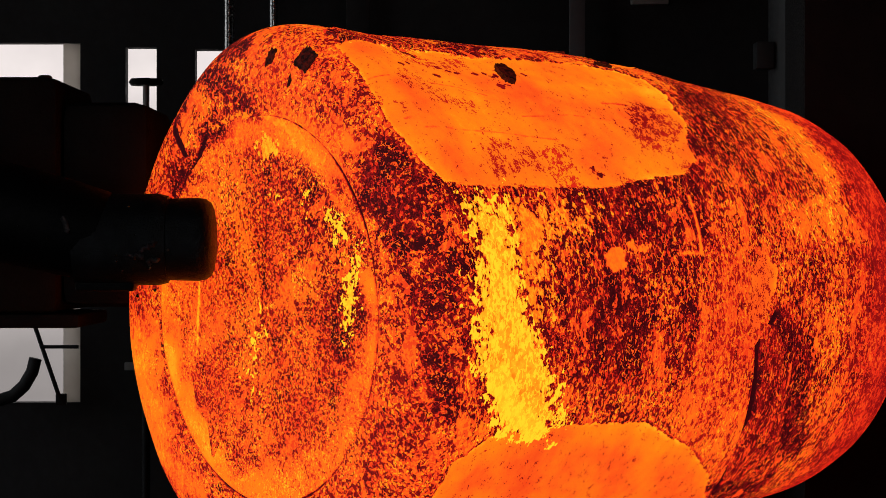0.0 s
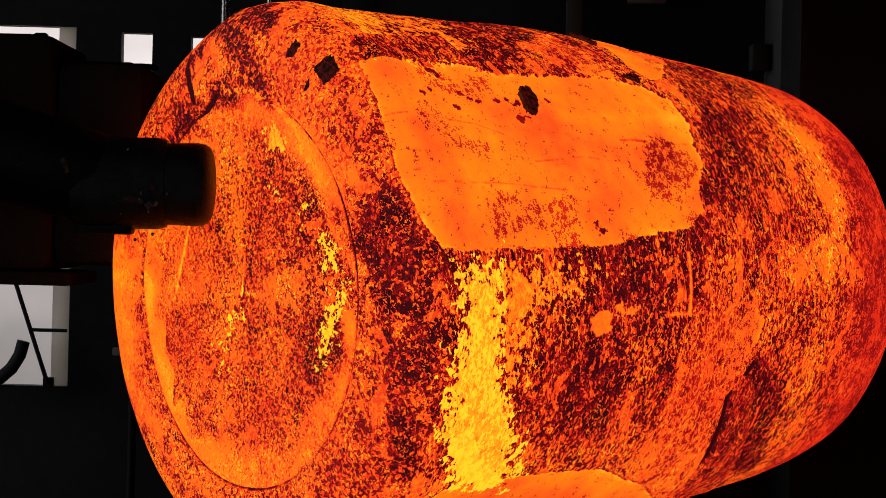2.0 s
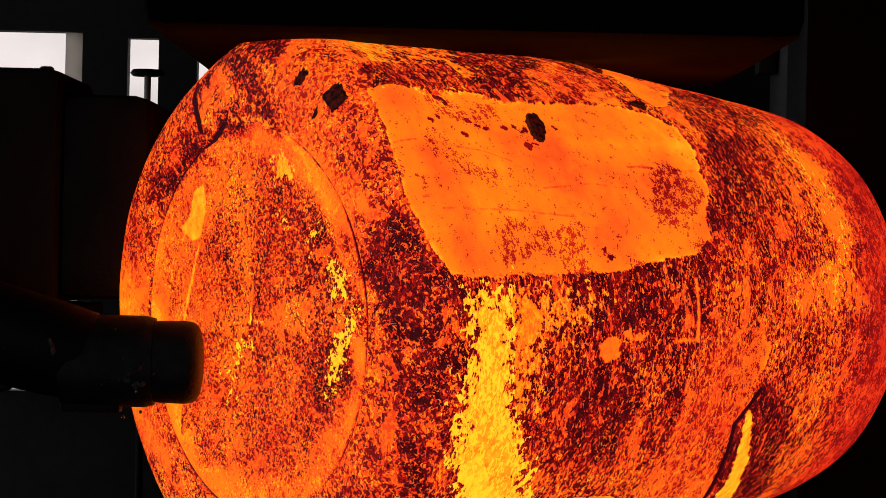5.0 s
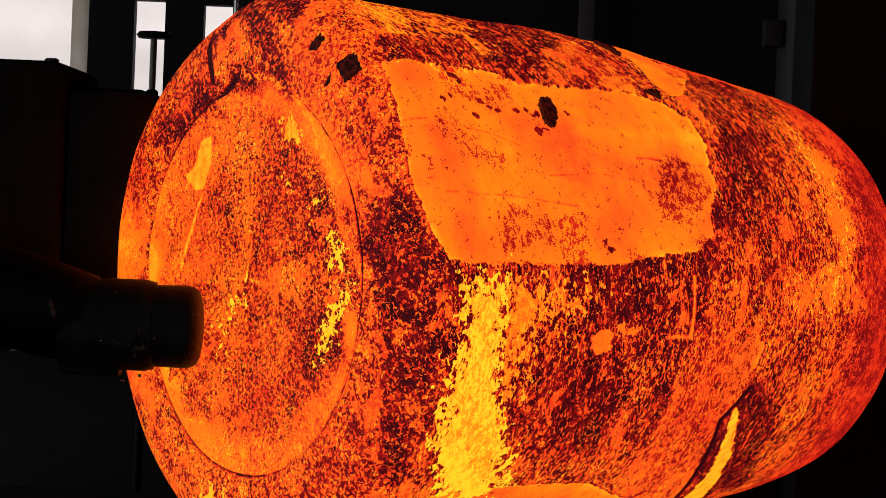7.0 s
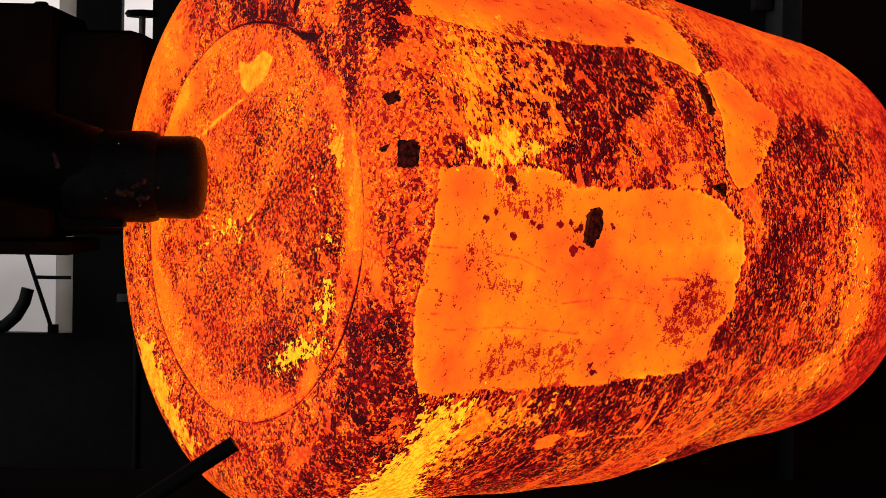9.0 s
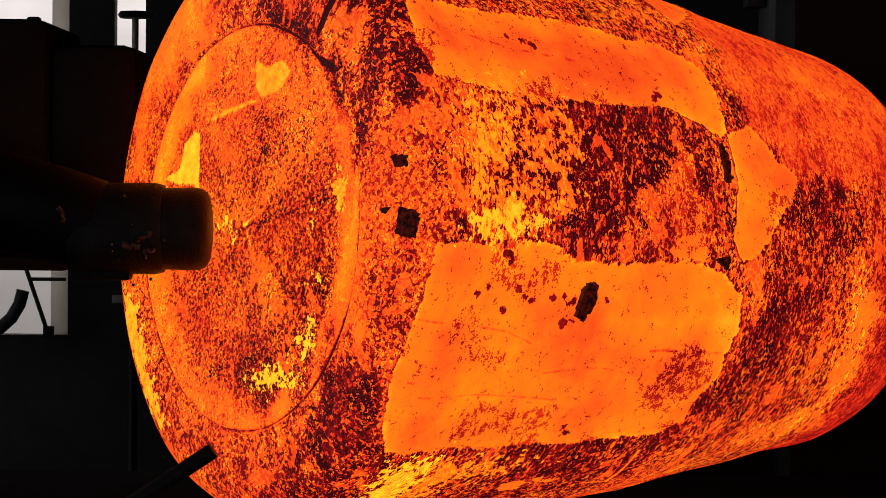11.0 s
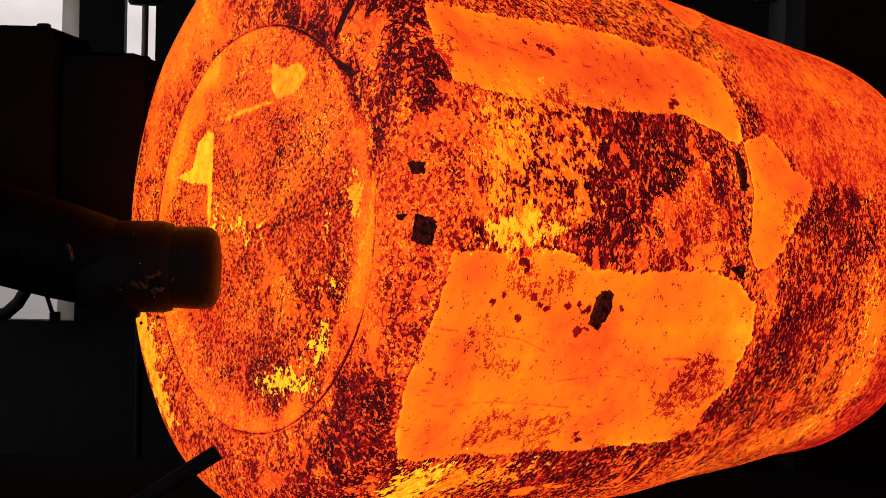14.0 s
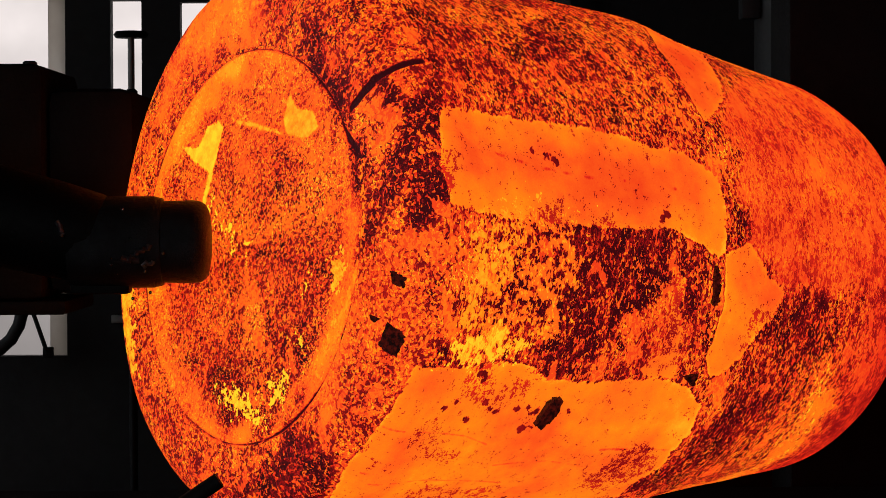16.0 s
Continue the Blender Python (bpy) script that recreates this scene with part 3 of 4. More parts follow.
def weather(sk):
    """Bare sheets, scale, bright and dark marks of the ingot. S: along the side (length, degrees); F: on the end face (metres)."""
    # broad flat
    sk.sheet("S", 0.745, (0.653, -19.5), (0.774, -19.3), (0.889, -20.4), (0.982, -19.7), (1.027, -17), (1.154, -17.1),
            (1.353, -18.2), (1.456, -16.2), (1.523, -11.5), (1.534, -4.9), (1.514, 1.6), (1.517, 6.3), (1.488, 11.4),
            (1.47, 17.4), (1.426, 21), (1.29, 22.8), (1.151, 24.6), (0.93, 24.6), (0.731, 24.7), (0.681, 23.6),
            (0.645, 18), (0.62, 6.8), (0.624, -2.2), (0.639, -8.8))
    # upper flat
    sk.sheet("S", 0.725, (0.69, -68.4), (0.666, -65.0), (0.653, -56.8), (0.672, -49.6), (0.71, -48.7), (0.86, -47.8), (1.015, -48.0), (1.19, -48.7),
            (1.32, -49.3), (1.422, -46.6), (1.476, -43.8), (1.495, -46.0), (1.507, -56.4), (1.49, -62.4), (1.40, -66.0), (1.271, -67.2),
            (1.115, -68.6), (0.869, -68.6))
    # narrow flat
    sk.sheet("S", 0.66, (1.583, -118.5), (1.748, -114.2), (1.624, -85.3), (1.494, -74.2), (1.478, -80.1),
            (1.477, -97.1))
    # lobe
    sk.sheet("S", 0.70, (1.499, -44.9), (1.577, -48.4), (1.641, -42.6), (1.726, -37.7), (1.694, -31.3), (1.62, -25.8),
            (1.57, -19.5), (1.515, -18.2), (1.484, -22.9), (1.506, -34.9))
    # low flat
    sk.sheet("S", 0.72, (0.666, 91.5), (0.69, 78.8), (0.789, 73.7), (1.008, 73.7), (1.25, 74.7), (1.43, 82.7),
            (1.551, 91.8), (1.66, 112.5))
    # shoulder
    sk.sheet("S", 0.64, (1.628, 38), (1.692, 41.9), (1.668, 50), (1.573, 58.7), (1.556, 49.7), (1.577, 43.4))
    # tail mark
    sk.soft("S", 0.74, 0.42, (1.733, 25.8), (1.94, 22.9), (2.048, 23.6), (1.948, 31.3), (1.716, 34.9), (1.682, 30.8))
    # tail smooth
    sk.soft("S", 0.60,0.2, (1.63, -85.5), (2.07, -113.5), (2.162, -99.4), (2.267, -89.3), (2.133, -41.6),
            (1.988, -39.3), (1.756, -37.7), (1.604, -47.4), (1.538, -59.6))
    # notch
    sk.soft("S", 0.56,0.48, (1.318, 0.7), (1.514, 1.9), (1.507, 8.8), (1.443, 15.3), (1.298, 13.6))
    # mottle a
    sk.soft("S", 0.62,0.3, (0.729, -6.9), (0.838, -7.1), (0.901, 4), (0.775, 5))
    # mottle b
    sk.soft("S", 0.62,0.34, (0.806, -17.8), (0.996, -18.6), (1.008, -11.9), (0.837, -10.3))
    # mottle c
    sk.soft("S", 0.6,0.35, (0.809, 12.8), (1.111, 14.4), (1.134, 23.3), (0.833, 22.1))
    # dark scale a
    sk.soft("S", 0.45,0.5, (0.663, -44), (0.878, -49.5), (1.336, -47.7), (1.349, -36.3), (1.308, -29.5), (1.134, -25),
            (1.001, -22.1), (0.95, -27.7), (0.75, -30.8))
    # dark scale b
    sk.soft("S", 0.39,0.5, (0.915, 24.9), (1.424, 23), (1.408, 37.7), (1.405, 52.7), (1.233, 59.5), (1.098, 64.1),
            (0.933, 55.2), (0.956, 41))
    # blackest scale
    sk.soft("S", 0.30,0.55, (1.163, 24.5), (1.40, 22.5), (1.395, 34.8), (1.201, 34.4))
    sk.soft("S", 0.33,0.55, (1.03, 44.0), (1.19, 40.6), (1.225, 53.2), (1.089, 58.2))
    # dark band
    sk.soft("S", 0.36,0.55, (0.60, 13.4), (0.631, 17.5), (0.692, 26), (0.687, 39.9), (0.665, 53.3), (0.671, 68.2),
            (0.612, 70), (0.561, 45.5))
    # dark corner
    sk.soft("S", 0.29,0.5, (0.581, -74.3), (0.665, -71.5), (0.693, -60.5), (0.699, -51.5), (0.621, -45.4),
            (0.519, -51.3))
    # dark top
    sk.soft("S", 0.36,0.5, (1.053, -101.2), (1.232, -103), (1.235, -93.7), (1.079, -83.9), (1.003, -87.8))
    # dark low
    sk.soft("S", 0.29,0.55, (0.474, 29.8), (0.54, 12.4), (0.616, 11.4), (0.639, 22.1), (0.61, 33.9), (0.543, 41.1))
    # dark tail
    sk.soft("S", 0.34,0.4, (1.62, -32.1), (1.854, -35.9), (1.786, -22.9), (1.703, -11.5), (1.585, -13.6))
    # dark lap
    sk.soft("S", 0.27,0.40, (1.667, 51.3), (1.84, 62.4), (1.896, 86.6), (1.847, 115.1), (1.624, 100), (1.617, 80),
            (1.585, 60))
    # dark ridge
    sk.soft("S", 0.31,0.5, (0.882, -50.2), (1.31, -49.2), (1.448, -40.6), (1.362, -21.9), (1.064, -18.6),
            (0.744, -19.8))
    # dark hip
    sk.soft("S", 0.35,0.4, (1.804, -41.5), (1.924, -24), (1.669, -0.4), (1.613, -8))
    # dark side
    sk.soft("S", 0.37,0.45, (1.684, -11.4), (1.763, -0.7), (1.494, 20.5), (1.408, 36.8), (1.428, 20.7))
    # warm rim a
    sk.soft("S", 0.74,0.14, (0.496, -36), (0.475, -10.5), (0.472, 9.3), (0.425, 7.9), (0.434, -14.1), (0.452, -32.6))
    # warm rim b
    sk.soft("S", 0.74,0.14, (0.434, -23.2), (0.489, -35.5), (0.478, -12), (0.5, 4.5), (0.446, 4.9))
    # bright streak
    sk.hot("S", 0.92,1.9, (0.694, 25.4), (0.864, 26), (0.88, 36.2), (0.87, 45.3), (0.933, 57.6), (1.022, 75.5),
            (0.818, 74.5), (0.69, 60.4), (0.683, 48.7), (0.699, 37.8))
    # bright row
    sk.hot("S", 0.87,1.6, (0.715, -23.5), (0.79, -27.4), (0.85, -33.0), (0.90, -28.8), (0.96, -26.8), (0.965, -22.4), (0.809, -19.6),
            (0.71, -19.2))
    # bright rim
    sk.hot("S", 0.88,0.9, (0.561, 143.2), (0.49, 136.6), (0.497, 125.7), (0.516, 111), (0.534, 101.4), (0.591, 106.2),
            (0.585, 119.7), (0.598, 133.6))
    # warm field
    sk.soft("S", 0.66,0.42, (0.709, -45.7), (0.854, -45.2), (0.882, -37.3), (0.762, -32.1), (0.689, -35.9))
    # spots a
    sk.hot("F", 0.96,1.7, (0.154, 0.31), (0.188, 0.253), (0.247, 0.203), (0.354, 0.182), (0.37, 0.203), (0.303, 0.254),
            (0.245, 0.301))
    # spots b
    sk.hot("F", 0.96,1.7, (0.299, 0.131), (0.319, 0.066), (0.349, 0.048), (0.374, 0.117), (0.352, 0.17))
    # spots c
    sk.hot("F", 0.96,1.7, (0.296, -0.016), (0.354, -0.032), (0.356, -0.002), (0.307, 0.007))
    # spots d
    sk.hot("F", 0.96,1.7, (0.23, -0.152), (0.249, -0.168), (0.25, -0.106), (0.231, -0.091))
    # spots e
    sk.hot("F", 0.96,1.7, (-0.051, 0.018), (-0.009, -0.015), (0.011, 0.027), (-0.032, 0.053))
    # spots f
    sk.hot("F", 0.96,1.7, (-0.218, -0.007), (-0.181, 0.014), (-0.151, 0.074), (-0.206, 0.109), (-0.2, 0.043))
    # heart mark
    sk.hot("F", 0.86,0.08, (-0.127, -0.349), (-0.079, -0.345), (-0.026, -0.382), (0.016, -0.372), (0.009, -0.327),
            (-0.064, -0.276), (-0.104, -0.294))
    # heart line
    sk.hot("F", 0.86,0.15, (-0.069, -0.279), (-0.085, -0.258), (-0.171, -0.202), (-0.255, -0.145), (-0.266, -0.154),
            (-0.174, -0.217))
    # fresh patch
    sk.hot("F", 0.95,0.1, (-0.309, -0.108), (-0.279, -0.113), (-0.232, -0.008), (-0.313, 0.025), (-0.389, 0.041),
            (-0.33, -0.01), (-0.337, -0.069))
    # fresh line
    sk.hot("F", 0.95,0.1, (-0.253, -0.007), (-0.233, -0.015), (-0.188, 0.076), (-0.206, 0.084))
    # spots g
    sk.hot("F", 0.96,1.7, (-0.056, -0.005), (-0.034, 0.025), (-0.137, 0.066), (-0.191, 0.077), (-0.131, 0.038))
    # smear
    sk.hot("F", 0.84,1, (0.305, -0.259), (0.363, -0.203), (0.323, -0.171), (0.257, -0.194), (0.257, -0.237))
    # warm face
    sk.soft("F", 0.68,0.30, (-0.335, -0.189), (-0.248, -0.338), (-0.089, -0.441), (0.1, -0.431), (0.206, -0.364),
            (0.11, -0.315), (0.026, -0.185), (-0.078, -0.094), (-0.225, -0.084), (-0.316, 0.066), (-0.351, -0.044))
    # dark face a
    sk.soft("F", 0.37,0.6, (0.265, -0.187), (0.357, -0.088), (0.378, 0.065), (0.357, 0.2), (0.27, 0.318),
            (0.148, 0.341), (0.211, 0.22), (0.27, 0.049), (0.256, -0.099))
    # dark face b
    sk.soft("F", 0.43,0.65, (0.236, -0.024), (0.355, -0.025), (0.389, 0.116), (0.323, 0.252), (0.161, 0.33),
            (0.096, 0.252), (0.198, 0.098))
    # dark face c
    sk.soft("F", 0.55,0.5, (-0.083, -0.242), (0.128, -0.295), (0.242, -0.251), (0.339, -0.107), (0.193, 0.033),
            (-0.01, -0.053))
    # rim crack a
    sk.groove("S", (0.493, -80.9), (0.547, -80.4), (0.609, -79.9), (0.687, -79.8), (0.686, -78.7), (0.604, -78.6),
            (0.54, -78.6), (0.496, -78.8))
    # rim crack b
    sk.groove("S", (0.442, -80.3), (0.455, -74.3), (0.469, -68.9), (0.46, -67.7), (0.439, -73.8))
    # lap gap
    sk.hot("S", 0.9,0.35, (1.636, 93.9), (1.655, 87.0), (1.66, 77.9), (1.644, 66.5), (1.62, 55.5), (1.65, 56.7),
            (1.705, 67.6), (1.752, 81.6), (1.83, 102.2))
    # warm rim c
    sk.soft("S", 0.76,0.14, (0.645, -135.1), (0.499, -131.7), (0.477, -154.2), (0.49, -170.6), (0.513, -187.2),
            (0.573, -176.2), (0.629, -162.6))
    # warm top
    sk.soft("S", 0.66,0.3, (0.47, -38.8), (0.514, -18.2), (0.466, -2.1), (0.452, -13.3))
    # orange step
    sk.soft("S", 0.66,0.3, (1.33, -39.7), (1.369, -32.7), (1.403, -20.2), (1.375, -18.8), (1.164, -20.8), (1.174, -27),
            (1.262, -31))
    # side warm
    sk.soft("S", 0.68,0.4, (0.709, -26.6), (0.979, -26.7), (0.965, -21.2), (0.711, -20.5))
    # strip
    sk.sheet("S", 0.70, (1.342, -40), (1.37, -39.5), (1.366, -31.8), (1.388, -28.3), (1.401, -17.9), (1.307, -18.3),
            (1.281, -19.9), (1.337, -23.5), (1.333, -30.4))
    # bright band
    sk.soft("F", 0.76,0.12, (0.187, -0.415), (0.288, -0.353), (0.338, -0.259), (0.399, -0.171), (0.429, -0.158),
            (0.443, -0.012), (0.418, -0.001), (0.387, -0.141), (0.305, -0.246), (0.246, -0.324))
    # dark edge
    sk.soft("S", 0.30,0.5, (0.475, -74.2), (0.487, -64.9), (0.49, -51.6), (0.478, -40.1), (0.46, -40.9),
            (0.459, -53.1), (0.452, -65.1))
    # warm flank
    sk.soft("S", 0.66,0.32, (0.512, -43.7), (0.593, -38.5), (0.645, -28.4), (0.63, -16.3), (0.58, -16.8),
            (0.464, -20.1))
    # dots a
    sk.hot("S", 0.72,0.3, (1.096, 38.6), (1.128, 36.7), (1.162, 38.2), (1.164, 41.7), (1.128, 43.4), (1.097, 41.5))
    # tail band
    sk.soft("S", 0.74, 0.42, (1.918, -19.7), (1.985, -17.1), (2.021, -4.9), (2.055, 14.8), (1.994, 23), (1.961, 5.8),
            (1.935, -7.9))
    # tail lower
    sk.soft("S", 0.70, 0.42, (1.808, 25.4), (2.021, 27.4), (2.091, 34.4), (1.923, 35.7))
    # red block
    sk.soft("S", 0.56,0.4, (1.156, -27.5), (1.312, -30.8), (1.321, -19.8), (1.124, -19.1))
    # streak fringe
    sk.hot("S", 0.76,1.5, (0.84, 25.9), (0.96, 27.2), (0.963, 36.4), (0.89, 40.8), (0.92, 50.2), (0.874, 57.3),
            (0.832, 40.5))
    # lap warm
    sk.soft("S", 0.61,0.3, (1.422, 42.7), (1.644, 38.6), (1.677, 49.6), (1.591, 61.2), (1.625, 92.3), (1.332, 78.7),
            (1.378, 60.6))
    # lap crease
    sk.groove("S", (1.672, 52), (1.591, 60.1), (1.6, 68.2), (1.6, 84.3), (1.617, 99.6), (1.638, 101), (1.625, 85.8),
            (1.621, 69.2), (1.609, 60.5), (1.685, 52.8))
    # dark crown
    sk.soft("S", 0.30,0.5, (0.509, -113.1), (0.488, -95.1), (0.456, -70.7), (0.424, -66.5), (0.446, -92.6),
            (0.462, -110.9))
    # crown crack
    sk.groove("S", (0.574, -80.5), (0.559, -78.1), (0.475, -79.4), (0.481, -81))
    # streak low
    sk.hot("S", 0.97,1.3, (0.703, 48.7), (0.86, 52.3), (0.918, 62.7), (0.998, 78.5), (0.799, 75.7), (0.697, 60.3))
    # dark low b
    sk.soft("S", 0.33,0.5, (0.438, 19.5), (0.579, 10.4), (0.63, 18.5), (0.681, 33.5), (0.585, 34), (0.507, 27.7))
    # streak isles
    sk.hot("S", 0.76,2.2, (0.818, 27), (0.916, 26.7), (1.112, 27.7), (1.162, 31.1), (1.018, 35.8), (0.943, 40.4),
            (0.94, 51.2), (0.879, 52.2), (0.834, 37.9))
    # edge line
    sk.hot("S", 0.76,0.1, (1.395, 26.2), (1.408, 26.2), (1.408, 39.7), (1.325, 39.8), (1.327, 38.8), (1.394, 38.7))
    # dots b
    sk.hot("S", 0.72,0.6, (1.158, 35.8), (1.252, 36.8), (1.255, 38.9), (1.171, 38.8))
    # rim line
    sk.hot("F", 0.78,0.5, (0.205, -0.431), (0.306, -0.357), (0.386, -0.238), (0.412, -0.148), (0.435, -0.006),
            (0.42, 0.001), (0.389, -0.138), (0.358, -0.239), (0.287, -0.349), (0.198, -0.416))
    # field isles
    sk.hot("S", 0.745,2.3, (0.719, -46.9), (0.887, -51.5), (1.038, -50.5), (1.066, -37.4), (1.027, -26), (0.891, -22.1),
            (0.712, -25.6), (0.737, -37.2))
    # blots on the broad flat, round the slit and along its upper border
    for a, d, size in ((0.886, -11.2, 0.013), (0.905, -9.8, 0.010), (0.93, -9.0, 0.008), (0.985, -9.6, 0.009), (0.862, -6.8, 0.010), (1.027, -5.0, 0.012),
                       (0.80, -12.0, 0.009), (0.846, -17.8, 0.014), (0.862, -16.2, 0.010), (1.052, -18.6, 0.013), (1.03, -8.6, 0.012), (1.018, -10.0, 0.009),
                       (1.044, -9.2, 0.009), (1.142, 20.4, 0.013), (1.158, 21.4, 0.009), (0.775, -10.6, 0.006), (0.836, -19.6, 0.009), (1.13, -9.4, 0.006),
                       (1.052, -5.0, 0.008), (1.31, -52.5, 0.012), (1.295, -51.2, 0.009), (0.99, -60.5, 0.009), (0.965, -61.8, 0.010), (0.93, -62.0, 0.007)):
        sk.spot(a, d, size * 0.82)
    # creases across the flats
    sk.fold(0.0015, (0.816, -60.4), (0.947, -58.8), (1.071, -58.0), (1.199, -58.4), (1.347, -58.0))
    sk.fold(0.0005, (0.64, -4.8), (0.754, -4.4), (0.881, -2.8), (0.953, -0.4))
    sk.fold(0.0005, (1.013, 6.0), (1.165, 4.8), (1.275, 6.4))
    sk.fold(0.002, (1.29, 0.9), (1.321, 0.8), (1.503, 1.5))
    sk.fold(0.0005, (0.698, 10.8), (0.889, 10.8), (1.083, 12.4))
    sk.fold(0.001, (0.66, 8.0), (0.70, 7.4))
    sk.fold(0.0015, (0.70, 24.2), (0.95, 24.4), (1.15, 24.4), (1.29, 22.6))


def lumps(co):
    """Gentle unevenness of forged steel, in metres."""
    x, y, z = co.T
    d = np.zeros(len(co))
    for k, (fx, fy, fz, ph, amp) in enumerate(((5, 3, 4, 0.3, 0.003), (9, -7, 6, 1.9, 0.002), (-13, 11, 8, 4.1, 0.0015),
                                               (21, 17, -19, 2.2, 0.0009), (33, -29, 27, 5.0, 0.0006))):
        d += amp * np.sin(fx * x + fy * y + fz * z + ph)
    return d


def ingot():
    root = tagged(new("steel_ingot"), "glowing red-hot forged steel ingot with flaking dark scale", "steel ingot")
    n_t = 1080
    th = np.linspace(-math.pi, math.pi, n_t, endpoint=False)
    spans = (("end_face", 0.003, 0.452, 150, HOT_FACE, "glowing flat end face of the ingot"), ("rim", 0.452, 0.67, 80, HOT_RIM, ""), ("barrel", 0.67, 1.64, 330, HOT_SIDE, ""),
             ("tail", 1.64, ARC[-1] - 0.003, 190, HOT_SIDE, "tapered rounded end of the ingot"))
    for name, a0, a1, n_s, mat, label in spans:
        t = np.linspace(a0, a1, n_s)
        soft = np.stack([np.interp(t + o, ARC, STEPS[:, 0]) for o in (-0.04, -0.02, 0, 0.02, 0.04)]).mean(0)
        s = np.where(t < 0.3, 0.0, soft)
        r = np.stack([np.interp(t + o, ARC, STEPS[:, 1]) for o in (-0.04, -0.02, 0, 0.02, 0.04)]).mean(0)
        r = np.where(t < 0.3, t, r)
        S, TH, RR, A = np.repeat(s, n_t), np.tile(th, n_s), np.repeat(r, n_t), np.repeat(t, n_t)
        # the section lies a little off the turning axis, more so towards the tail
        off = np.interp(A, *OFF_AXIS)
        RR = RR + off + swell(A, TH)
        co = np.stack([S, RR * np.cos(TH) - off, RR * np.sin(TH)], 1)
        sk = Skin(A, TH, co)
        rim = np.hypot(co[:, 1], co[:, 2])
        on_face = A < 0.5
        sk.heat = np.where(on_face, 0.61, np.where(A < 0.70, 0.58, 0.51))
        sk.mottle = np.where(on_face, 0.40, np.where(A < 0.7, 0.40, 0.48))
        ring = np.clip((rim - 0.35 - 0.02 * np.sin(5 * TH) - 0.012 * np.sin(11 * TH + 2) - 0.008 * np.sin(23 * TH)) / 0.04, 0, 1) * np.clip((0.446 - rim) / 0.008, 0, 1) * on_face
        sk.heat += (0.195 + 0.05 * np.sin(2 * TH + 1)) * ring
        sk.mottle -= (0.22 + 0.08 * np.sin(2 * TH + 1)) * ring
        sk.heat -= 0.06 * np.clip((A - 1.95) / 0.25, 0, 1)
        sk.mottle -= 0.34 * np.clip((A - 1.9) / 0.25, 0, 1)
        weather(sk)
        gap = 0.0014 * (np.sin(TH * 3 + 0.5) + np.sin(TH * 7) * 0.5 + 0.4)
        sk.crack = np.maximum(sk.crack, np.where(np.abs(A - 0.45) < 0.05, gap - np.abs(rim - 0.446), -0.2))
        # relief: sheets of scale gone, grooves, lumps
        lift = lumps(co) - 0.003 * np.clip(sk.bare / 0.008 + 0.5, 0, 1) - 0.004 * np.clip(sk.bare / 0.06, 0, 1) - 0.006 * np.clip(sk.crack / 0.003 + 1, 0, 1)
        away = np.clip((A - 0.40) / 0.2, 0, 1)[:, None]
        out = np.stack([-(1 - away[:, 0]), away[:, 0] * np.cos(TH), away[:, 0] * np.sin(TH)], 1)
        co = co + out * lift[:, None]
        i, j = np.meshgrid(np.arange(n_s - 1), np.arange(n_t), indexing="ij")
        a, b = (i * n_t + j).ravel(), (i * n_t + (j + 1) % n_t).ravel()
        quads = np.stack([a, a + n_t, b + n_t, b], 1)
        me = bpy.data.meshes.new(name)
        me.vertices.add(len(co))
        me.vertices.foreach_set("co", co.ravel())
        me.loops.add(quads.size)
        me.loops.foreach_set("vertex_index", quads.ravel())
        me.polygons.add(len(quads))
        me.polygons.foreach_set("loop_start", np.arange(len(quads)) * 4)
        me.polygons.foreach_set("use_smooth", np.ones(len(quads), dtype=bool))
        for key, val in (("hotness", sk.heat), ("mottling", sk.mottle), ("bareness", sk.bare), ("bare_heat", sk.bare_heat),
                         ("bare_mottle", sk.bare_mottle), ("freshness", sk.fresh), ("fresh_heat", sk.fresh_heat),
                         ("fresh_rag", sk.rag), ("crack", sk.crack), ("crease", sk.crease), ("blot", sk.blot)):
            me.attributes.new(key, "FLOAT", "POINT").data.foreach_set("value", val)
        me.update()
        me.validate()
        me.materials.append(mat)
        ob = new(name, me)
        ob.parent = root
        tagged(ob, label)
    return root


def flake(parent, *pts):
    """A cold dark flake of scale that still clings to the skin, with a ragged outline."""
    bm = bmesh.new()
    ring = []
    size = max(abs(p[0] - q[0]) + abs(p[1] - q[1]) * 0.011 for p in pts for q in pts)
    for (a, d), (a2, d2) in zip(pts, pts[1:] + pts[:1]):
        for k in (0.0, 0.14, 0.28, 0.42, 0.57, 0.71, 0.86):
            wob, wib = 0.07 * size * (random.random() - 0.5), 0.07 * size * (random.random() - 0.5)
            ring.append((a + (a2 - a) * k + wob, d + (d2 - d) * k + wib * 90))
    low = [bm.verts.new(side_place(a, d, -0.012)) for a, d in ring]
    top = [bm.verts.new(side_place(a, d, 0.002 + 0.003 * random.random())) for a, d in ring]
    bm.faces.new(top)
    for k in range(len(ring)):
        q = (k + 1) % len(ring)
        bm.faces.new((low[k], low[q], top[q], top[k]))
    bmesh.ops.recalc_face_normals(bm, faces=bm.faces)
    return part("scale_flake", bm, COLD_SCALE, parent, "cold black flake of scale")


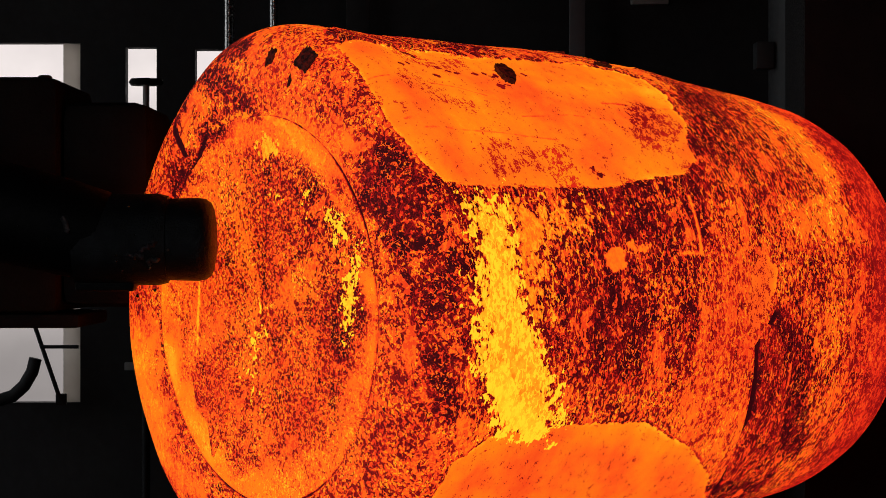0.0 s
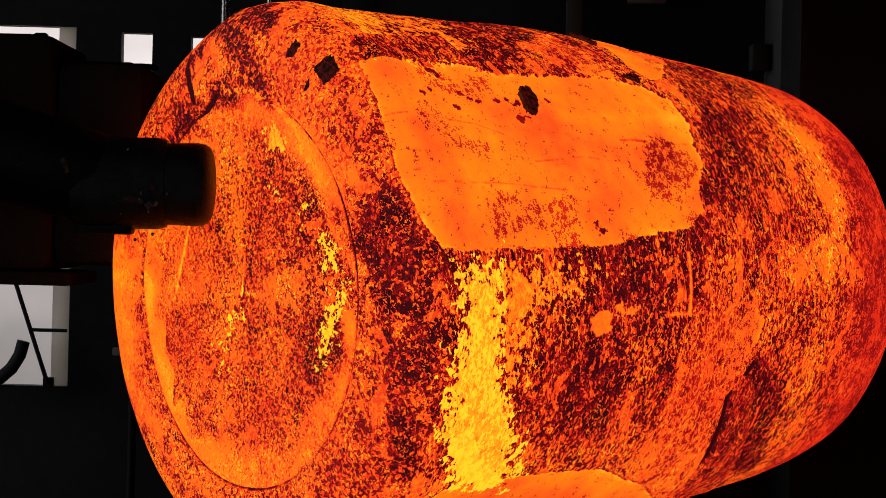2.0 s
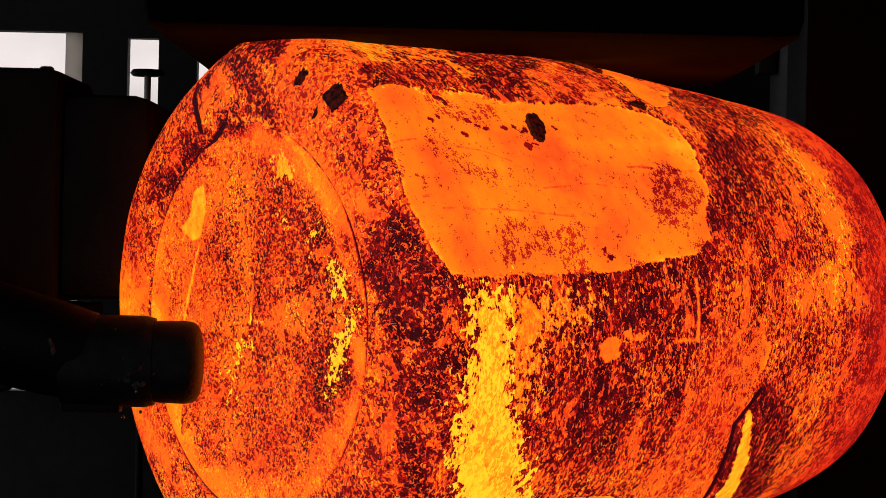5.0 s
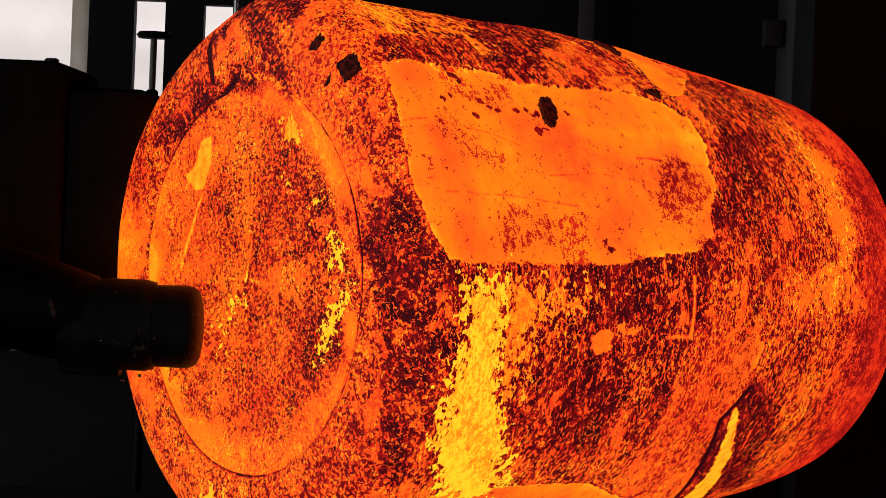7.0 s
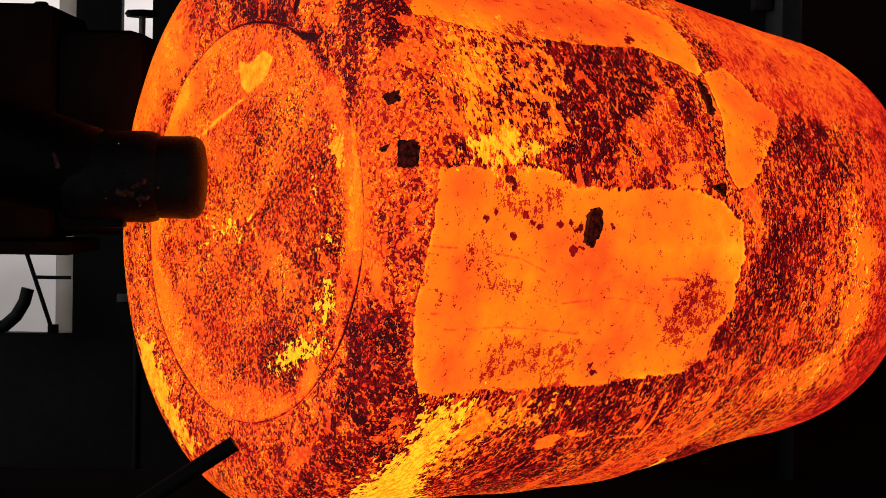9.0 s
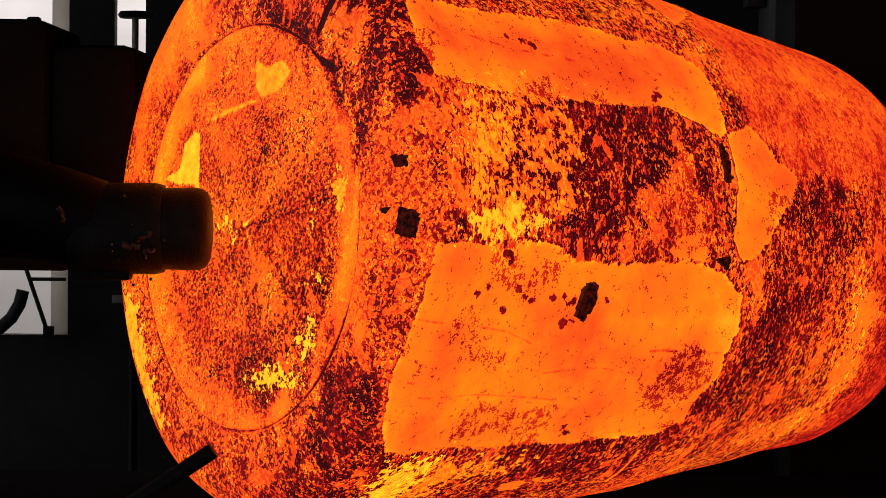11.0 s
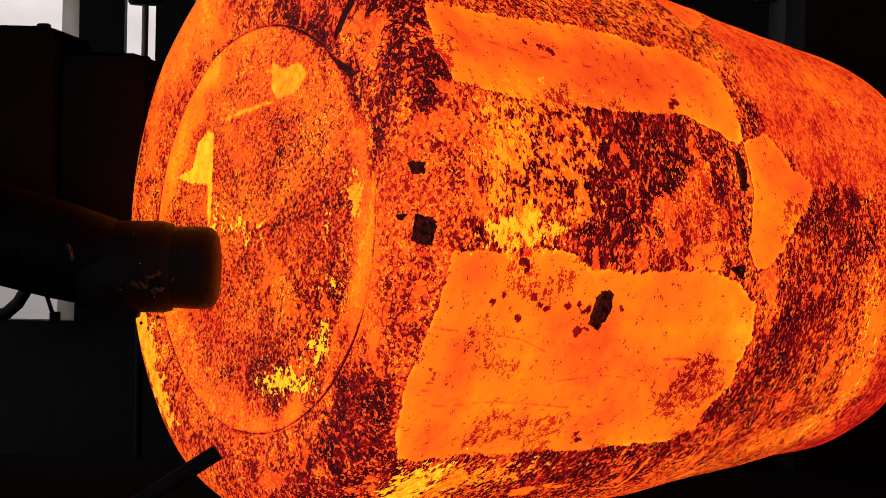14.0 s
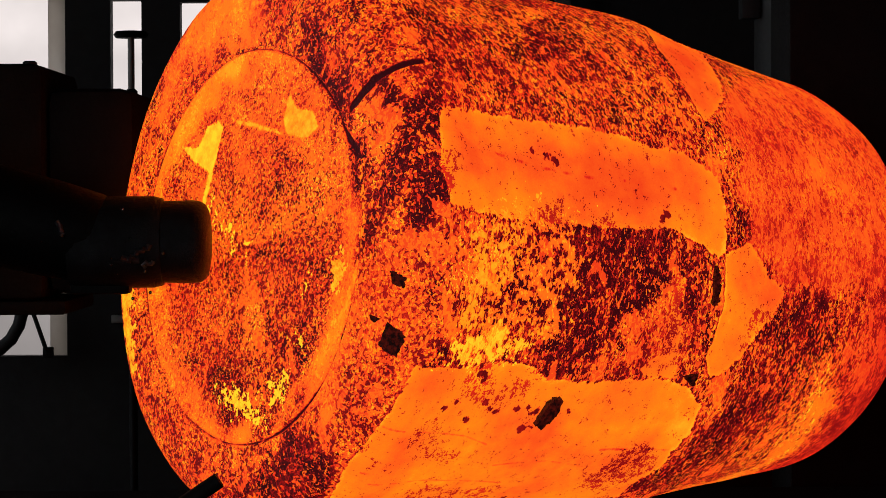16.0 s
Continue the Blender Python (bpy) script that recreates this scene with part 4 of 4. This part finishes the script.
def shed_plate(name, kind, heat, mottle, mat, label, *pts):
    """A loose plate of scale in the ingot's own space, lying on its skin until it drops."""
    bm = bmesh.new()
    rim = []
    for (a, d), (a2, d2) in zip(pts, pts[1:] + pts[:1]):
        rim += [(a + (a2 - a) * k / 4, d + (d2 - d) * k / 4) for k in range(4)]

    def spot(q, lift):
        return Vector((-lift, q[0], q[1])) if kind == "F" else side_place(q[0], q[1], lift)

    low, top = [bm.verts.new(spot(q, 0.0005)) for q in rim], [bm.verts.new(spot(q, 0.007)) for q in rim]
    bm.faces.new(top)
    bm.faces.new(low[::-1])
    for k in range(len(rim)):
        q = (k + 1) % len(rim)
        bm.faces.new((low[k], low[q], top[q], top[k]))
    bmesh.ops.recalc_face_normals(bm, faces=bm.faces)
    bmesh.ops.triangulate(bm, faces=[f for f in bm.faces if len(f.verts) > 4])
    ob = part(name, bm, mat, None, label)
    n = len(ob.data.vertices)
    for key, val in (("hotness", heat), ("mottling", mottle), ("bareness", -0.2), ("freshness", -0.3), ("crack", -0.2), ("crease", -0.2), ("blot", -0.2)):
        ob.data.attributes.new(key, "FLOAT", "POINT").data.foreach_set("value", np.full(n, val))
    return tagged(ob, category="scale plate")


def dropped(ob, at, m, aside, wait=0.15, slow=1.0):
    """Rows that hold a plate on the ingot until a time, then let it drop onto the table and lie there."""
    mid = sum((v.co for v in ob.data.vertices), Vector()) / len(ob.data.vertices)
    held = [(t, r) for t, r in m if t <= at]
    last = held[-1][1]
    up = last.to_3x3() @ Vector(ob.data.vertices[len(ob.data.vertices) // 2].normal)
    fall = last.copy()
    turn = up.rotation_difference(Vector((0, 0, 1))).to_matrix().to_4x4()
    fall = turn @ Matrix(last.to_3x3().to_4x4())
    spot = last @ mid + Vector(aside)
    spot.z = 0.77
    fall.translation = spot - fall.to_3x3() @ mid
    half = last.lerp(fall, 0.5)
    return held + [(at + wait, last), (at + wait + 0.3 * slow, half), (at + wait + 0.55 * slow, fall), (16.0, fall)]


def flakes(parent):
    # hole
    flake(parent, (0.57, -25.6), (0.612, -24.6), (0.608, -19.8), (0.557, -20.3))
    # hole b
    flake(parent, (0.548, -36.7), (0.585, -35.6), (0.586, -33.6), (0.557, -34.1))
    # hole c
    flake(parent, (0.508, -26.2), (0.543, -26.1), (0.527, -24.7))
    # slit
    flake(parent, (1.063, -12.3), (1.091, -13), (1.094, -9.3), (1.074, -5.5), (1.051, -6.4))
    # nick c
    flake(parent, (1.458, -42.9), (1.474, -40.9), (1.48, -34.6), (1.461, -34.5))
    # nick d
    flake(parent, (1.426, -18.6), (1.469, -19.3), (1.464, -16.3))
    # rim nick
    flake(parent, (0.431, -18.6), (0.451, -17.7), (0.439, -15.7))


die = press()
arm, head = manipulator()
rod = pry_rod()
billet = ingot()
flakes(billet)
plate_end = shed_plate("scale_plate", "F", 0.58, 0.36, HOT_FACE, "glowing plate of scale loose on the ingot's end", (-0.316, -0.121), (-0.264, -0.132), (-0.162, 0.072), (-0.216, 0.095), (-0.259, 0.021), (-0.328, 0.049), (-0.406, 0.053), (-0.353, -0.011), (-0.357, -0.064))
plate_side = shed_plate("scale_plate", "S", 0.42, 0.45, HOT_SIDE, "dark mottled plate of scale loose on the ingot's side", (0.674, -25.9), (0.809, -28.4), (0.965, -30.4), (0.97, -22.5), (0.842, -19.9), (0.674, -19.1))
plate_lap = shed_plate("scale_plate", "S", 0.42, 0.35, HOT_SIDE, "dull red plate of scale loose on the ingot's side", (1.624, 94.7), (1.593, 83.2), (1.633, 75.3), (1.619, 64.8), (1.6, 54.4), (1.667, 55.9), (1.734, 68.5), (1.79, 84.9), (1.832, 102))


# ---- what moves ----
def motions():
    turning = [
        (0, pose(-0.4124, 6.3931, 1.4600, 129.000, -1.326, 37.642)),
        (0.5, pose(-0.4133, 6.3822, 1.4785, 136.213, -1.291, 37.552)),
        (1, pose(-0.4197, 6.3883, 1.4953, 143.786, -0.751, 37.396)),
        (1.5, pose(-0.4124, 6.3740, 1.4947, 145.267, -0.717, 37.307)),
        (2, pose(-0.4283, 6.3520, 1.4728, 145.274, -2.908, 36.994)),
        (2.5, pose(-0.4301, 6.3601, 1.4571, 145.043, -2.722, 37.014)),
        (3, pose(-0.4271, 6.3628, 1.4441, 144.998, -2.593, 37.036)),
        (3.5, pose(-0.4241, 6.3644, 1.4302, 144.753, -2.535, 37.282)),
        (4, pose(-0.4225, 6.3589, 1.4190, 144.495, -2.767, 37.547)),
        (6.3, pose(-0.4275, 6.3568, 1.4275, 145.434, -1.733, 36.930)),
        (6.5, pose(-0.4259, 6.3609, 1.4300, 146.130, -1.727, 36.989)),
        (7, pose(-0.4393, 6.3461, 1.4329, 148.911, -0.652, 37.059)),
        (7.5, pose(-0.4204, 6.3301, 1.4537, 165.624, -0.413, 36.939)),
        (8, pose(-0.4065, 6.3093, 1.4645, 173.272, 0.182, 36.779)),
        (8.5, pose(-0.4098, 6.2563, 1.4913, -179.548, 0.574, 36.401)),
        (9, pose(-0.4144, 6.2179, 1.5136, -171.706, 1.212, 35.935)),
        (9.5, pose(-0.4101, 6.1722, 1.5305, -162.750, 1.876, 35.671)),
        (9.7, pose(-0.4058, 6.1647, 1.5328, -160.143, 1.837, 35.438)),
        (11.8, pose(-0.4055, 6.1159, 1.4807, -158.523, 2.665, 35.191)),
        (12, pose(-0.4021, 6.1198, 1.4770, -158.521, 2.470, 35.672)),
        (12.5, pose(-0.3965, 6.1084, 1.4690, -158.510, 2.285, 35.755)),
        (13, pose(-0.3959, 6.1082, 1.4711, -158.610, 2.226, 35.751)),
        (13.5, pose(-0.3933, 6.1004, 1.4704, -158.593, 2.245, 35.742)),
        (14, pose(-0.3904, 6.0986, 1.4746, -158.162, 2.407, 35.663)),
        (14.5, pose(-0.3844, 6.0928, 1.4756, -157.534, 2.492, 35.649)),
        (15, pose(-0.4323, 6.1519, 1.4717, -157.092, 2.488, 35.704)),
        (15.5, pose(-0.4198, 6.2592, 1.5031, -139.237, 4.175, 35.883)),
        (16, pose(-0.4125, 6.2931, 1.4991, -137.808, 4.492, 35.960))]
    walk(billet, turning)
    walk(plate_end, dropped(plate_end, 9.7, turning, (0.0, -1.1, 0.0)))
    walk(plate_lap, dropped(plate_lap, 4.0, turning, (0.0, -1.15, 0.0)))
    walk(plate_side, dropped(plate_side, 8.5, turning, (0.0, -1.0, 0.0), 0.04, 0.6))
    walk(arm, [
        (0, pose(-0.4938, 6.0500, 1.6208)),
        (0.5, pose(-0.4831, 6.0502, 1.6726)),
        (1, pose(-0.4698, 6.0515, 1.7230)),
        (1.5, pose(-0.4590, 6.0533, 1.7289)),
        (2, pose(-0.4798, 6.0519, 1.7113)),
        (2.5, pose(-0.4829, 6.0512, 1.6947)),
        (3, pose(-0.4818, 6.0510, 1.6848)),
        (3.4, pose(-0.4836, 6.0509, 1.6211)),
        (3.5, pose(-0.4862, 6.0509, 1.5786)),
        (3.7, pose(-0.4935, 6.0509, 1.5221)),
        (4, pose(-0.5087, 6.0510, 1.4598)),
        (4.2, pose(-0.5202, 6.0509, 1.4119)),
        (6.3, pose(-0.4963, 6.0495, 1.3138)),
        (6.5, pose(-0.4966, 6.0491, 1.3226)),
        (7, pose(-0.5157, 6.0471, 1.3335)),
        (7.3, pose(-0.5201, 6.0483, 1.4109)),
        (7.5, pose(-0.5080, 6.0488, 1.4365)),
        (8, pose(-0.5034, 6.0497, 1.4828)),
        (8.5, pose(-0.5033, 6.0510, 1.5507)),
        (9, pose(-0.5019, 6.0530, 1.6093)),
        (9.5, pose(-0.4932, 6.0549, 1.6664)),
        (9.7, pose(-0.4808, 6.0555, 1.6880)),
        (11.8, pose(-0.4720, 6.0485, 1.3778)),
        (12, pose(-0.4585, 6.0483, 1.3705)),
        (12.5, pose(-0.4378, 6.0485, 1.3793)),
        (13, pose(-0.4659, 6.0484, 1.3618)),
        (13.5, pose(-0.4727, 6.0480, 1.3959)),
        (14, pose(-0.4721, 6.0476, 1.3890)),
        (14.5, pose(-0.4597, 6.0494, 1.4085)),
        (15, pose(-0.5029, 6.0495, 1.4104)),
        (15.2, pose(-0.5040, 6.0515, 1.4771)),
        (15.5, pose(-0.4867, 6.0530, 1.5143)),
        (16, pose(-0.4755, 6.0518, 1.5131))])
    walk(head, [
        (0, pose(-0.73, 7.2, 2.026)),
        (1, pose(-0.73, 7.2, 2.060)),
        (2, pose(-0.73, 7.2, 2.090)),
        (3, pose(-0.73, 7.2, 2.080)),
        (4, pose(-0.73, 7.2, 2.052)),
        (6.3, pose(-0.73, 7.2, 1.965)),
        (7, pose(-0.73, 7.2, 1.940)),
        (8, pose(-0.73, 7.2, 1.985)),
        (9, pose(-0.73, 7.2, 2.035)),
        (9.7, pose(-0.73, 7.2, 2.052)),
        (11.8, pose(-0.73, 7.2, 1.965)),
        (13, pose(-0.73, 7.2, 1.955)),
        (14.5, pose(-0.73, 7.2, 1.935)),
        (15, pose(-0.73, 7.2, 1.921)),
        (16, pose(-0.73, 7.2, 1.943))])
    walk(rod, [
        (0, pose(-0.1702, 5.8500, 0.9866)),
        (7.5, pose(-0.1621, 5.8372, 0.8832)),
        (8.2, pose(-0.1198, 5.8380, 0.9474)),
        (8.5, pose(-0.2264, 5.8393, 1.0296)),
        (9, pose(-0.4148, 5.8402, 1.0547)),
        (9.5, pose(-0.4511, 5.8415, 1.0605)),
        (9.7, pose(-0.4414, 5.8422, 1.0731)),
        (11.8, pose(-0.4563, 5.8397, 1.0129)),
        (12, pose(-0.4562, 5.8396, 1.0093)),
        (12.5, pose(-0.4515, 5.8394, 1.0082)),
        (13.5, pose(-0.4483, 5.8378, 1.0117)),
        (14, pose(-0.4507, 5.8373, 1.0120)),
        (14.5, pose(-0.4461, 5.8385, 1.0106)),
        (15, pose(-0.4583, 5.8403, 1.0064)),
        (15.2, pose(-0.4431, 5.8408, 1.0167)),
        (15.5, pose(-0.4558, 5.8413, 1.0168)),
        (16, pose(-0.4421, 5.8430, 1.0172))])
    up, down = pose(0.06, 6.95, 2.9), pose(0.06, 6.95, 2.06)
    walk(die, [(0, up), (1.0, pose(0.06, 6.95, 2.75)), (2.0, pose(0.06, 6.95, 2.3)), (3.0, pose(0.06, 6.95, 2.115)), (3.5, down),
               (4.2, pose(0.06, 6.95, 2.04)), (5.0, pose(0.06, 6.95, 2.06)), (6.0, pose(0.06, 6.95, 2.6)), (7.0, up), (16.0, up)])


motions()
